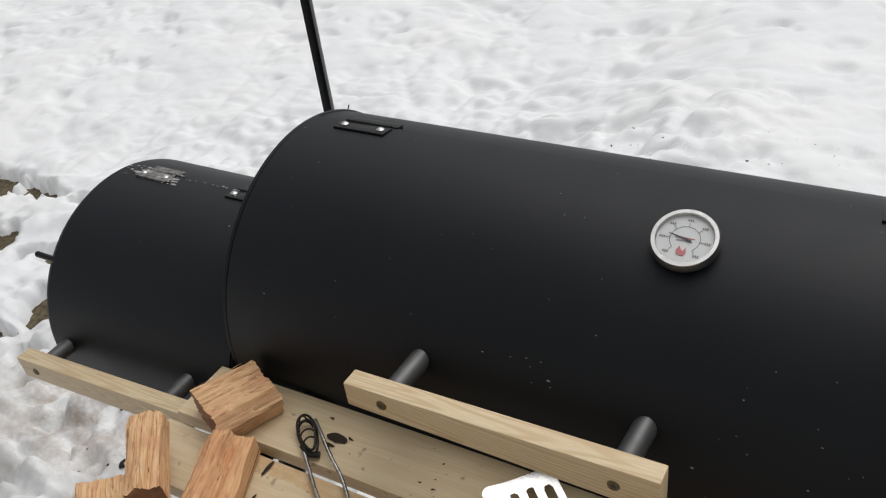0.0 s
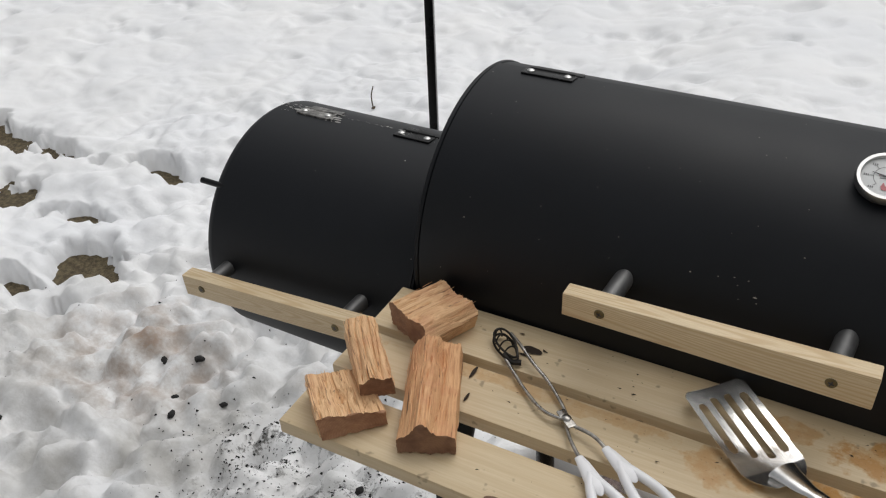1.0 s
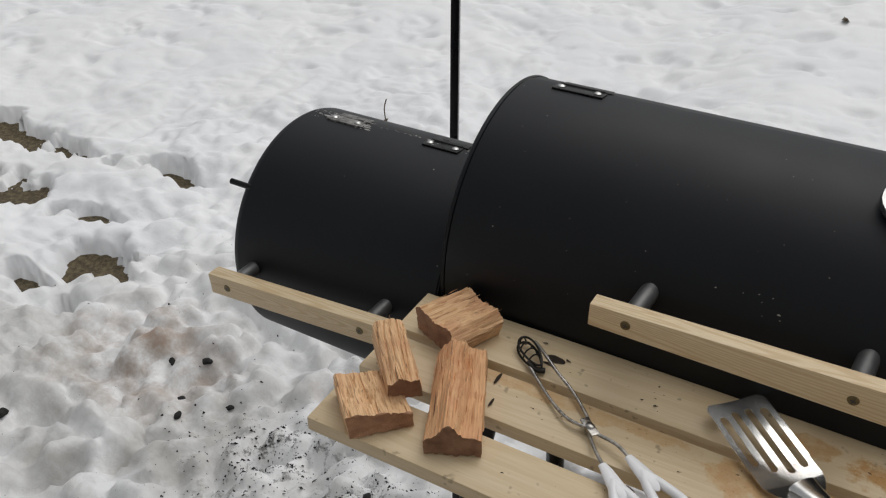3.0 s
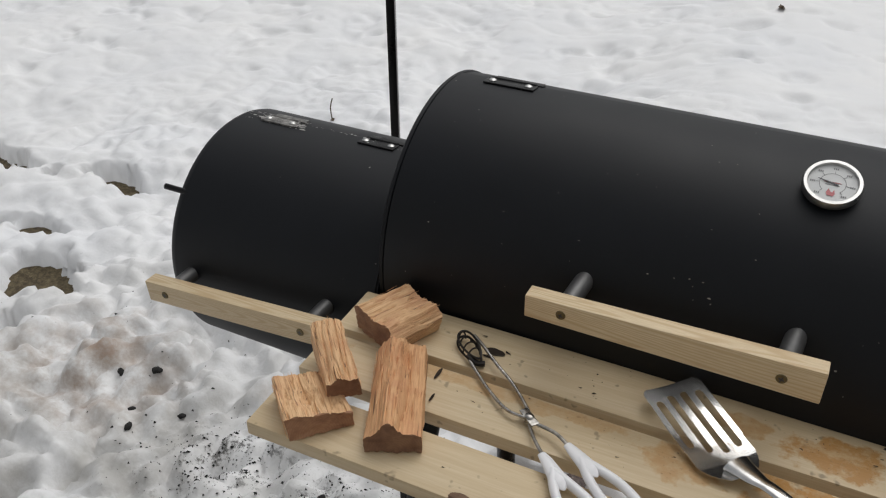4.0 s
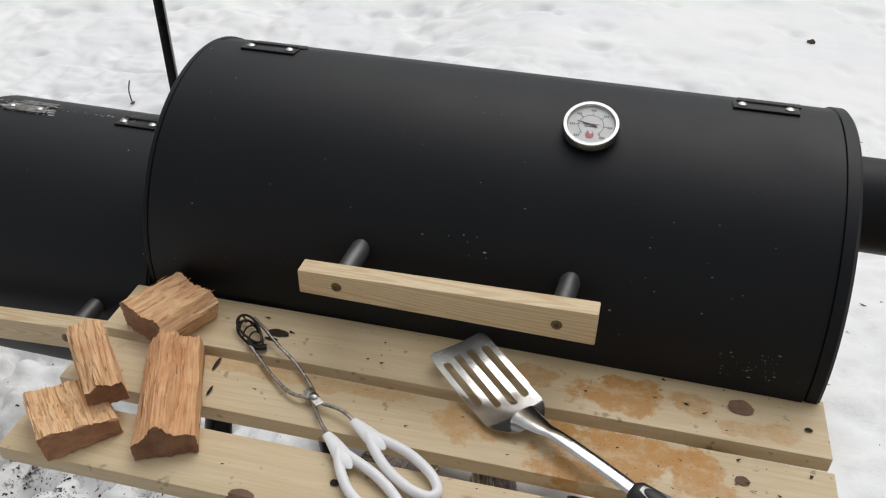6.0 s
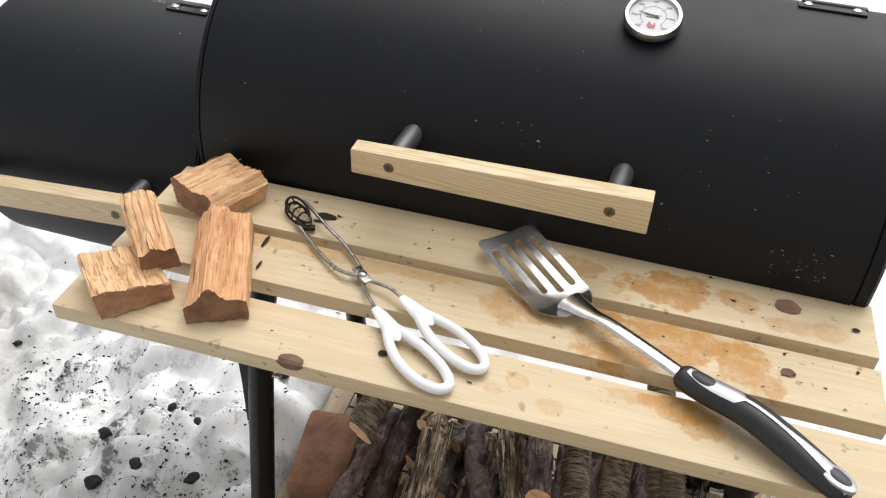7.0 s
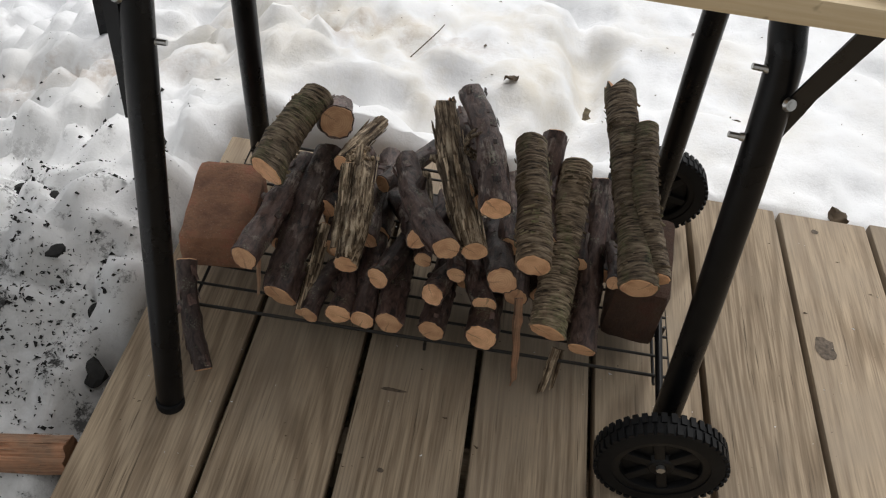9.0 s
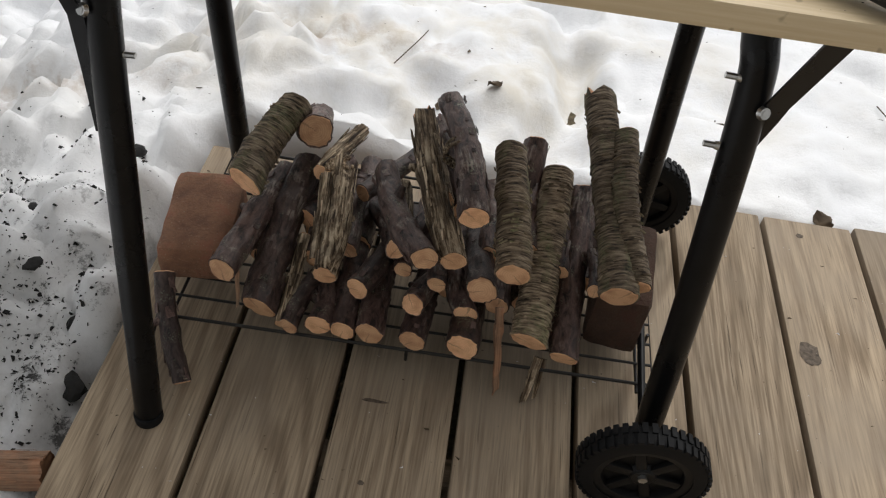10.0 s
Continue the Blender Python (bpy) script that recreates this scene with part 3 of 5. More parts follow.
def snow_height(x, y):
    base = soil_height(x, y)
    wx = x + 0.10 * (fractal(x, y, 3.5, 11, 3) - 0.5)
    wy = y + 0.10 * (fractal(x, y, 3.5, 15, 3) - 0.5)
    lumps = fractal(x, y, 2.2, 21, 3) - 0.5
    mounds = np.abs(2 * fractal(wx, wy, 5.0, 33, 2, 0.4) - 1)
    clods = np.abs(2 * fractal(wx, wy, 13.0, 71, 2, 0.45) - 1)
    mounds, clods = mounds * (2 - mounds), clods * (2 - clods)
    pits = fractal(wx, wy, 5.5, 57, 3)
    far = np.clip((np.hypot(x + 0.9, y - 0.4) - 1.0) / 1.5, 0, 1)
    rough = np.clip(1.25 - np.hypot(x + 1.0, y - 0.5) / 2.2, 0, 1)
    side = 1 - 0.6 * np.clip((x + 0.3) / 0.5, 0, 1)
    melt = np.exp(-((x + 2.7) / 1.1) ** 2 - ((y - 1.05) / 0.55) ** 2)
    depth = 0.088 + (0.10 - 0.05 * far) * lumps * side + (0.080 - 0.062 * far) * mounds * side - (0.30 - 0.18 * far) * np.clip(pits - 0.60, 0, 1)
    depth = depth + rough * (0.066 * clods * side + 0.026 * (fractal(x, y, 40.0, 87, 2) - 0.5) - 0.015)
    depth = depth + (0.010 - 0.007 * far) * (fractal(wx, wy, 17.0, 91, 3) - 0.5)
    depth = depth * (1 - 0.5 * melt)
    if np.any(y > 1.3):
        for px, py, rx, ry, deep in TRACKS:
            depth = depth - deep * np.exp(-(((x - px) / rx) ** 2 + ((y - py) / ry) ** 2) ** 2)
    for px, py, rx, ry in ((-2.95, 0.98, 0.36, 0.13), (-3.40, 1.36, 0.30, 0.10), (-2.9, 1.36, 0.20, 0.055), (-2.4, 1.03, 0.12, 0.055), (-2.12, 0.83, 0.17, 0.10), (-2.40, 1.42, 0.16, 0.05), (-2.24, 0.62, 0.15, 0.045), (-2.02, 0.58, 0.06, 0.05), (-3.9, 1.0, 0.5, 0.25)):
        d = np.hypot((x - px) / rx, (y - py) / ry) + 2.2 * (fractal(wx, wy, 9.0, 43, 5, 0.62) - 0.5)
        bare = np.clip((1.12 - d) / 0.40, 0, 1)
        bare = bare * bare * (3 - 2 * bare)
        depth = depth * (1 - bare) - 0.035 * bare
    for ly, x0, x1, deep in ((0.60, -1.05, -0.22, 0.032), (0.74, -0.40, 0.15, 0.035), (0.98, -0.25, 0.75, 0.030), (0.66, 0.25, 0.80, 0.022)):
        run = np.clip((x - x0) / 0.15, 0, 1) * np.clip((x1 - x) / 0.15, 0, 1)
        line = y - ly - 0.16 * (fractal(x, y, 4.0, 61, 4, 0.6) - 0.5)
        depth = depth - deep * run * np.where(line > 0, np.exp(-(line / 0.16) ** 2), np.exp(-(line / 0.022) ** 2))
    # a melted hollow along the deck, where ash was tipped
    hollow = np.clip((x + 0.62) / 0.34, 0, 1) * np.clip((DECK_LEFT + 0.1 - x) / 0.1, 0, 1) * np.clip((0.02 - y) / 0.18, 0, 1)
    depth = depth - 0.085 * hollow
    deck = np.clip((x - DECK_LEFT + 0.015) / 0.03, 0, 1) * np.clip((DECK_BACK + 0.03 - y) / 0.03, 0, 1) * np.clip((2.86 - x) / 0.04, 0, 1) * np.clip((y + 2.7) / 0.04, 0, 1)
    return base + depth * (1 - deck) - 0.02 * deck


def spaced(lo, hi, fine_lo, fine_hi, step):
    mid = np.arange(fine_lo, fine_hi + step / 2, step)
    grow = step * 1.12 ** np.arange(1, 120)
    up = mid[-1] + np.cumsum(grow)
    down = mid[0] - np.cumsum(grow)
    return np.concatenate([down[down > lo][::-1], mid, up[up < hi]])


XS, YS = spaced(-400, 400, -5.2, 2.6, 0.016), spaced(-400, 400, -0.5, 5.4, 0.016)
tagged(sheet("ground", XS[::3], YS[::3], soil_height, SOIL), "wet brown lawn showing through the melting snow", "ground", kind="structure")
tagged(sheet("snow_ground", XS, YS, snow_height, SNOW), "old trodden white snow with pits and ash", "snow", kind="structure")

# ---- the smoker ----
CY, CZ, CR, XL, XR = 0.2482, 0.6862, 0.2003, -0.2595, 0.5050
FY, FZ, FR, FXL = 0.213, 0.5905, 0.1845, -0.6090
smoker = base_of("offset_smoker", "black steel offset barrel smoker with a pine front shelf", "smoker")


def on_drum(cy, cz, r, x, angle):
    q = radians(angle)
    return Vector((x, cy + r * math.cos(q), cz + r * math.sin(q)))


def drum_frame(cy, cz, r, x, angle):
    """A frame on the drum: x along it, z outward."""
    q = radians(angle)
    out, along = Vector((0, math.cos(q), math.sin(q))), Vector((1, 0, 0))
    return Matrix.Translation(on_drum(cy, cz, r, x, angle)) @ Matrix((along, out.cross(along), out)).transposed().to_4x4()


chamber = part("cooking_chamber", lathe([(XL + 0.004, 0.0005), (XL + 0.004, CR - 0.012), (XL, CR - 0.010), (XL, CR - 0.003), (XL + 0.002, CR - 0.001), (XL + 0.006, CR - 0.0015), (XL + 0.007, CR - 0.003),
                                         (XR - 0.016, CR - 0.003), (XR - 0.015, CR - 0.001), (XR - 0.004, CR - 0.001), (XR, CR - 0.005), (XR, CR - 0.012), (XR - 0.004, CR - 0.016), (XR - 0.004, 0.0005)], (0, CY, CZ)), BLACK, smoker)
part("chamber_lid", shell(XL + 0.009, XR - 0.018, CY, CZ, CR, 0.0022, 81, 232, 90), BLACK, smoker, "matt black curved lid")
firebox = part("firebox", lathe([(FXL + 0.003, 0.0005), (FXL + 0.003, FR - 0.014), (FXL, FR - 0.012), (FXL + 0.001, FR - 0.007), (FXL + 0.006, FR - 0.0035), (FXL + 0.012, FR - 0.002), (XL - 0.001, FR - 0.002), (XL - 0.001, 0.0005)], (0, FY, FZ)), BLACK, smoker)
part("firebox_lid", shell(FXL + 0.014, XL - 0.004, FY, FZ, FR, 0.0018, 82, 226, 80), BLACK, smoker, "scuffed black curved lid")


def hinge(parent, cy, cz, r, x, angle, length, plate_mat, label):
    m = drum_frame(cy, cz, r, x, angle)
    ob = part("hinge", box_bm(-length / 2, length / 2, -0.017, 0.003, -0.001, 0.0020, 0.0006, m), plate_mat, parent, label)
    k = part("knuckle", tube([m @ Vector((-length / 2 + 0.004, 0.0055, 0.001)), m @ Vector((length / 2 - 0.004, 0.0055, 0.001))], 0.0026, 10), plate_mat, ob)
    part("back_leaf", box_bm(-length / 2 + 0.006, length / 2 + 0.004, 0.008, 0.020, -0.004, 0.0012, 0.0006, m), plate_mat, ob)
    for dx in (-length * 0.36, length * 0.36):
        s = lathe([(0, 0.0050), (0.0010, 0.0050), (0.0026, 0.0030), (0.0030, 0.0005)], (0, 0, 0), "Z", 14)
        bmesh.ops.transform(s, matrix=m @ Matrix.Translation((dx, -0.007, 0.0020)), verts=s.verts[:])
        part("screw", s, STEEL, ob)
    return ob


for hx in (-0.176, 0.409):
    hinge(smoker, CY, CZ, CR, hx + 0.002, 83.5, 0.070, TUBE, "black strap hinge with silver screws")
for hx, mat_h, lab in ((-0.527, RUSTY, "scorched grey strap hinge"), (-0.358, TUBE, "black strap hinge")):
    hinge(smoker, FY, FZ, FR, hx, 83.5, 0.058, mat_h, lab)

# chipped paint round the firebox hinges and ash flecks on the lid
def flakes_on(cy, cz, r, spots, seed, name, material, label):
    rnd, bm = random.Random(seed), bmesh.new()
    for x0, x1, a0, a1, many, small, large in spots:
        for _ in range(many):
            x, a = rnd.uniform(x0, x1), rnd.uniform(a0, a1)
            m = drum_frame(cy, cz, r, x, a)
            e = small + (large - small) * rnd.random() ** 4
            wide = rnd.uniform(0.6, 2.6)
            vs = []
            for k in range(6):
                q = k * math.pi / 3 + rnd.uniform(-0.4, 0.4)
                vs.append(bm.verts.new(m @ Vector((e * wide * math.cos(q), e * rnd.uniform(0.5, 1.1) * math.sin(q), 0.0004))))
            bm.faces.new(vs)
            top = bm.verts.new(m @ Vector((0, 0, 0.0008)))
            for k in range(6):
                bm.faces.new((vs[k], vs[(k + 1) % 6], top))
    tagged(part(name, bm, material, smoker, label, smooth=False), kind="stuff")


flakes_on(FY, FZ, FR, ((-0.590, -0.480, 79, 89, 90, 0.0006, 0.0040), (-0.60, -0.27, 81, 83, 60, 0.0005, 0.0022), (-0.38, -0.30, 79, 88, 26, 0.0005, 0.0026)), 3, "chipped_paint", CHIPPED, "grey chipped paint round the hinges")
flakes_on(FY, FZ, FR + 0.0018, ((-0.562, -0.494, 82, 88.5, 70, 0.0006, 0.0036), (-0.386, -0.330, 82, 88, 14, 0.0005, 0.0020)), 12, "chipped_paint", CHIPPED, "grey chipped paint on the hinges")
flakes_on(CY, CZ, CR, ((0.395, 0.455, 170, 180, 40, 0.0003, 0.0009), (0.06, 0.16, 148, 158, 7, 0.0005, 0.0012), (0.30, 0.42, 134, 165, 8, 0.0005, 0.0011), (-0.20, 0.42, 100, 175, 26, 0.0003, 0.0007)), 8, "ash_flecks", PALE_ASH, "pale ash flecks stuck to the lid")

# thermometer on the chamber lid
TA = math.degrees(math.atan2(0.881 - CZ, 0.178 - CY))
tm = drum_frame(CY, CZ, CR, 0.230, TA) @ pose(0, 0, 0, 5, 0, 0)


def turned(profile, m, n=64):
    bm = lathe(profile, (0, 0, 0), "Z", n)
    bmesh.ops.transform(bm, matrix=m, verts=bm.verts[:])
    return bm


def ring_bm(r0, r1, z0, z1, m, n=64):
    bm = bmesh.new()
    prof = ((r0, z0), (r1, z0), (r1 + 0.0004, (z0 + z1) / 2), (r1 - 0.0012, z1), (r0 + 0.0008, z1), (r0, z1 - 0.0012))
    rows = [[bm.verts.new(m @ Vector((r * math.cos(q), r * math.sin(q), z))) for r, z in prof] for q in (2 * math.pi * k / n for k in range(n))]
    for i in range(n):
        p, q = rows[i], rows[(i + 1) % n]
        for j in range(6):
            bm.faces.new((p[j], p[(j + 1) % 6], q[(j + 1) % 6], q[j]))
    return bm


gauge = part("thermometer", turned([(-0.004, 0.018), (0.003, 0.022), (0.004, 0.0285), (0.0105, 0.0285), (0.0106, 0.001)], tm), STEEL, smoker, "round steel lid thermometer with a white dial")
part("bezel", ring_bm(0.0248, 0.0302, 0.006, 0.0152, tm), STEEL, gauge, "brushed steel bezel")
part("dial_face", turned([(0.0106, 0.001), (0.0106, 0.0250), (0.0114, 0.0250), (0.0115, 0.001)], tm), CARD, gauge)


def flat_poly(points, z, m, thick=0.0003):
    bm = bmesh.new()
    lo = [bm.verts.new(m @ Vector((x, y, z))) for x, y in points]
    hi = [bm.verts.new(m @ Vector((x, y, z + thick))) for x, y in points]
    n = len(points)
    bm.faces.new(lo[::-1])
    bm.faces.new(hi)
    for i in range(n):
        bm.faces.new((lo[i], lo[(i + 1) % n], hi[(i + 1) % n], hi[i]))
    return bm


arc = bmesh.new()
for k in range(48):
    q0, q1 = (radians(-48 + 276 * (k + d) / 48) for d in (0, 1))
    lo = [Vector((r * math.cos(q), r * math.sin(q), 0.0117)) for r, q in ((0.0128, q0), (0.0134, q0), (0.0134, q1), (0.0128, q1))]
    arc.faces.new([arc.verts.new(tm @ p) for p in lo])
part("scale_arc", arc, PALE_INK, gauge, smooth=False)
for k in range(7):
    q = radians(-48 + 276 * k / 6)
    t = tm @ Matrix.Translation((0.0150 * math.cos(q), 0.0150 * math.sin(q), 0.0117)) @ pose(0, 0, 0, 0, 0, math.degrees(q))
    part("scale_tick", flat_poly(((-0.0016, -0.0002), (0.0016, -0.0002), (0.0016, 0.0002), (-0.0016, 0.0002)), 0, t), PALE_INK, gauge, smooth=False)
    g = tm @ Matrix.Translation((0.0198 * math.cos(q), 0.0198 * math.sin(q), 0.0117))
    for dx in (-0.0019, 0.0, 0.0019):
        part("scale_figure", flat_poly(((dx - 0.0006, -0.0010), (dx + 0.0006, -0.0010), (dx + 0.0006, 0.0010), (dx - 0.0006, 0.0010)), 0, g), PALE_INK, gauge, smooth=False)
for w, y in ((0.0085, 0.0012), (0.007, -0.0022)):
    part("printed_line", flat_poly(((-w, y), (w, y), (w, y + 0.0007), (-w, y + 0.0007)), 0.0117, tm), RED if y > 0 else PALE_INK, gauge, smooth=False)
part("needle", flat_poly(((0.006, -0.0006), (0.006, -0.0026), (0.0015, -0.0014), (-0.0150, 0.0032), (-0.0152, 0.0038), (0.001, 0.0008)), 0.0125, tm), INK, gauge, "dark red needle", smooth=False)
part("flame_mark", flat_poly(((-0.0030, -0.0165), (0.0030, -0.0165), (0.0044, -0.0135), (0.0030, -0.0080), (0.0016, -0.0120), (-0.0004, -0.0112), (-0.0026, -0.0072), (-0.0046, -0.0128)), 0.0118, tm), RED, gauge, smooth=False)


def bar_handle(x0, x1, z0, z1, yf, depth, height, screws, cy, cz, r, label, flare=0.0):
    """A pine bar on two steel spacers, with a screw in front of each."""
    slope = math.degrees(math.atan2(z1 - z0, x1 - x0))
    m = Matrix.Translation(((x0 + x1) / 2, yf, (z0 + z1) / 2)) @ pose(0, 0, 0, 0, -slope, 0)
    half = (x1 - x0) / 2
    # local x is the grain, so the bar is an object with its own place
    bm = box_bm(-half, half, 0, depth, -height / 2, height / 2, 0.0016)
    for v in bm.verts:
        k = (v.co.x + half) / (2 * half)
        v.co.z = v.co.z * (1 + flare * (k - 0.5)) + flare * 0.006 * (k - 0.3)
    ob = part("pine_handle", bm, PINE, smoker, label)
    ob.matrix_local = m
    for sx in screws:
        lx = sx - (x0 + x1) / 2
        s = bmesh.new()
        tube([(lx, 0.001, 0), (lx, -0.0012, 0)], [0.0064, 0.0050], 18, bm=s)
        part("screw", s, SCREW, ob)
        d = bmesh.new()
        for turn in (20, 110):
            box(d, -0.0030, 0.0030, -0.0017, -0.0009, -0.0006, 0.0006, 0, Matrix.Translation((lx, 0, 0)) @ pose(0, 0, 0, 0, turn, 0))
        part("screw_slot", d, INK, ob, smooth=False)
        zz = (z0 + z1) / 2 + lx * math.tan(radians(slope)) - cz
        reach = cy - math.sqrt(max(r * r - zz * zz, 0.0)) - yf + 0.004
        part("spacer", tube([(lx, depth, -0.001), (lx + 0.005, reach + 0.010, 0.004)], 0.0112, 18), PEG, ob)
    return ob


bar_handle(-0.040, 0.270, 0.755, 0.757, -0.003, 0.021, 0.034, (0.002, 0.231), CY, CZ, CR, "pale planed pine bar handle with two screws", 0.32)
bar_handle(-0.602, -0.285, 0.603, 0.627, -0.025, 0.022, 0.033, (-0.569, -0.337), FY, FZ, FR, "pale pine firebox handle bar")

# draught stub on the firebox end, smoke outlet on the other
part("damper_knob", tube([(FXL + 0.02, 0.080, 0.712), (FXL - 0.026, 0.080, 0.712)], 0.0045, 12), TUBE, smoker)
part("damper_plate", box_bm(FXL - 0.003, FXL + 0.004, 0.090, 0.110, 0.655, 0.672, 0.001), TUBE, smoker)
part("smoke_outlet", lathe([(XR - 0.01, 0.001), (XR - 0.01, 0.053), (0.62, 0.053), (0.62, 0.049), (0.60, 0.049), (0.60, 0.001)], (0, 0.25, 0.792)), BLACK, smoker, "black outlet pipe")

# shelf slats, grain along local x
for (y0, slope, width), slat_wood in zip(((-0.031, 0.018, 0.079), (-0.115, 0.010, 0.071), (-0.211, 0.018, 0.070)), SHELF):
    bm = box_bm(-0.391, 0.391, 0, width, -0.019, 0, 0.0022)
    bmesh.ops.subdivide_edges(bm, edges=[e for e in bm.edges if abs((e.verts[0].co - e.verts[1].co).x) > 0.5], cuts=20)
    for v in bm.verts:
        v.co.z += 0.0012 * noise.noise(Vector((v.co.x * 4, y0 * 30, 0)))
        v.co.y += 0.0008 * noise.noise(Vector((v.co.x * 6, y0 * 50, 4)))
    s = part("shelf_slat", bm, slat_wood, smoker, "pale pine slat with knots and rusty grease stains")
    s.matrix_local = Matrix.Translation((0.1195, y0 + 0.1195 * slope, 0.666)) @ pose(0, 0, 0, 0, 0, math.degrees(math.atan(slope)))
for bx in (-0.15, 0.40):
    part("shelf_bracket", box_bm(bx - 0.010, bx + 0.010, -0.185, 0.056, 0.642, 0.6465, 0.0008), TUBE, smoker)

# knots, a hole and scratches in the slats
for kx, ky, ra, rb, kind in ((0.425, 0.024, 0.013, 0.010, "knot"), (0.424, -0.072, 0.007, 0.005, "knot"), (0.058, -0.173, 0.005, 0.004, "knot_hole"), (-0.076, 0.005, 0.013, 0.006, "knot_hole"), (0.490, 0.010, 0.004, 0.003, "knot_hole"), (-0.119, -0.058, 0.0022, 0.010, "scorch_mark"), (-0.108, -0.096, 0.0016, 0.007, "scorch_mark"), (-0.079, -0.006, 0.008, 0.0022, "scorch_mark")):
    bm = bmesh.new()
    vs = []
    for k in range(22):
        q = 2 * math.pi * k / 22
        w = 1 + 0.18 * noise.noise(Vector((math.cos(q) * 2, math.sin(q) * 2, kx * 90)))
        vs.append(bm.verts.new((kx + ra * w * math.cos(q), ky + rb * w * math.sin(q), 0.6672)))
    mid = bm.verts.new((kx, ky, 0.6669))
    for k in range(22):
        bm.faces.new((vs[k], vs[(k + 1) % 22], mid))
    part(kind, bm, KNOT if kind == "knot" else HOLE, smoker)

edge_knot, last = bmesh.new(), None
for k in range(13):
    u = -0.0105 + 0.0180 * k / 12
    half = 0.0125 * math.sqrt(max(0.02, 1 - ((u + 0.0015) / 0.0092) ** 2)) * (1 + 0.25 * noise.noise(Vector((u * 400, 2, 7))))
    if u >= 0:
        y, z = -0.2092 + u, 0.6674
    elif u > -0.0031:
        y, z = -0.2092 + 1.05 * u, 0.6674 + 0.75 * u
    else:
        y, z = -0.2125, 0.6651 + (u + 0.0031)
    row = [edge_knot.verts.new((-0.020 + half * w, y, z)) for w in (-1, -0.4, 0.3, 1.1)]
    if last:
        for p in range(3):
            edge_knot.faces.new((last[p], last[p + 1], row[p + 1], row[p]))
    last = row
part("knot", edge_knot, KNOT, smoker, smooth=False)

# legs: bent tubes that open towards the ground
LEG_R = 0.0161


def leg(points, label=""):
    return part("leg", tube(curve_points(points, 8), LEG_R, 20), TUBE, smoker, label)


leg([(-0.138, -0.160, 0.0), (-0.143, -0.103, 0.26), (-0.147, -0.052, 0.49), (-0.148, -0.025, 0.56), (-0.148, 0.03, 0.635), (-0.148, 0.16, 0.68)])
leg([(-0.156, 0.300, 0.0), (-0.153, 0.262, 0.24), (-0.150, 0.232, 0.45), (-0.150, 0.22, 0.60)])
leg([(0.458, -0.100, 0.055), (0.446, -0.082, 0.26), (0.428, -0.054, 0.50), (0.418, -0.040, 0.56), (0.410, 0.02, 0.63), (0.410, 0.16, 0.67)])
leg([(0.458, 0.275, 0.055), (0.446, 0.255, 0.20), (0.431, 0.240, 0.42), (0.425, 0.23, 0.60)])
part("foot_cap", lathe([(0.0, 0.004), (0.0, 0.0168), (0.012, 0.0170), (0.013, 0.0164)], (-0.138, -0.160, 0.0), "Z", 20), RUBBER, smoker)
part("foot_cap", lathe([(0.0, 0.004), (0.0, 0.0168), (0.012, 0.0170), (0.013, 0.0164)], (-0.156, 0.300, 0.0), "Z", 20), RUBBER, smoker)


def bolt(at, way, head=0.0065, length=0.012):
    a, d = Vector(at), Vector(way).normalized()
    bm = tube([a, a + d * 0.004], [head, head * 0.8], 10)
    tube([a + d * 0.004, a + d * length], 0.003, 8, bm=bm)
    part("bolt", bm, STEEL, smoker)


def strap(points, width, thick, name, label=""):
    """A flat bar bent along points, its width along x."""
    bm = bmesh.new()
    rows = []
    pts = [Vector(p) for p in points]
    for i, p in enumerate(pts):
        d = (pts[min(i + 1, len(pts) - 1)] - pts[max(i - 1, 0)]).normalized()
        side = Vector((1, 0, 0))
        up = d.cross(side).normalized()
        rows.append([bm.verts.new(p + side * a + up * b) for a, b in ((-width, -thick), (width, -thick), (width, thick), (-width, thick))])
    for p, q in zip(rows, rows[1:]):
        for i in range(4):
            bm.faces.new((p[i], p[(i + 1) % 4], q[(i + 1) % 4], q[i]))
    bm.faces.new(rows[0][::-1])
    bm.faces.new(rows[-1])
    return part(name, bm, TUBE, smoker, label)


for lx, ly, lz, sx in ((-0.148, -0.052, 0.497, -1), (0.428, -0.055, 0.503, 1)):
    if sx > 0:
        line = [(lx + 0.016, ly + 0.018, lz - 0.065), (lx + 0.017, ly - 0.006, lz - 0.012), (lx + 0.016, ly - 0.018, lz + 0.012), (lx + 0.016, -0.150, 0.643)]
    else:
        line = [(lx - 0.012, -0.074, 0.368), (lx - 0.015, -0.068, 0.432), (lx - 0.017, -0.066, 0.490), (lx - 0.017, -0.075, 0.512), (lx - 0.017, -0.125, 0.643)]
    strap(line, 0.010 if sx > 0 else 0.0075, 0.0012, "shelf_strut", "flat black steel strut")
    bolt((lx + 0.007 * sx, ly - 0.017, lz + 0.002), (0.4 * sx, -1, 0.5), 0.0065, 0.0045)
    bolt((lx - 0.016 * sx, ly, lz + 0.022), (-sx, 0, 0.05), 0.0045, 0.014)
    bolt((lx - 0.014 * sx, ly - 0.008, lz - 0.045), (-sx, 0, 0.05), 0.0045, 0.014)


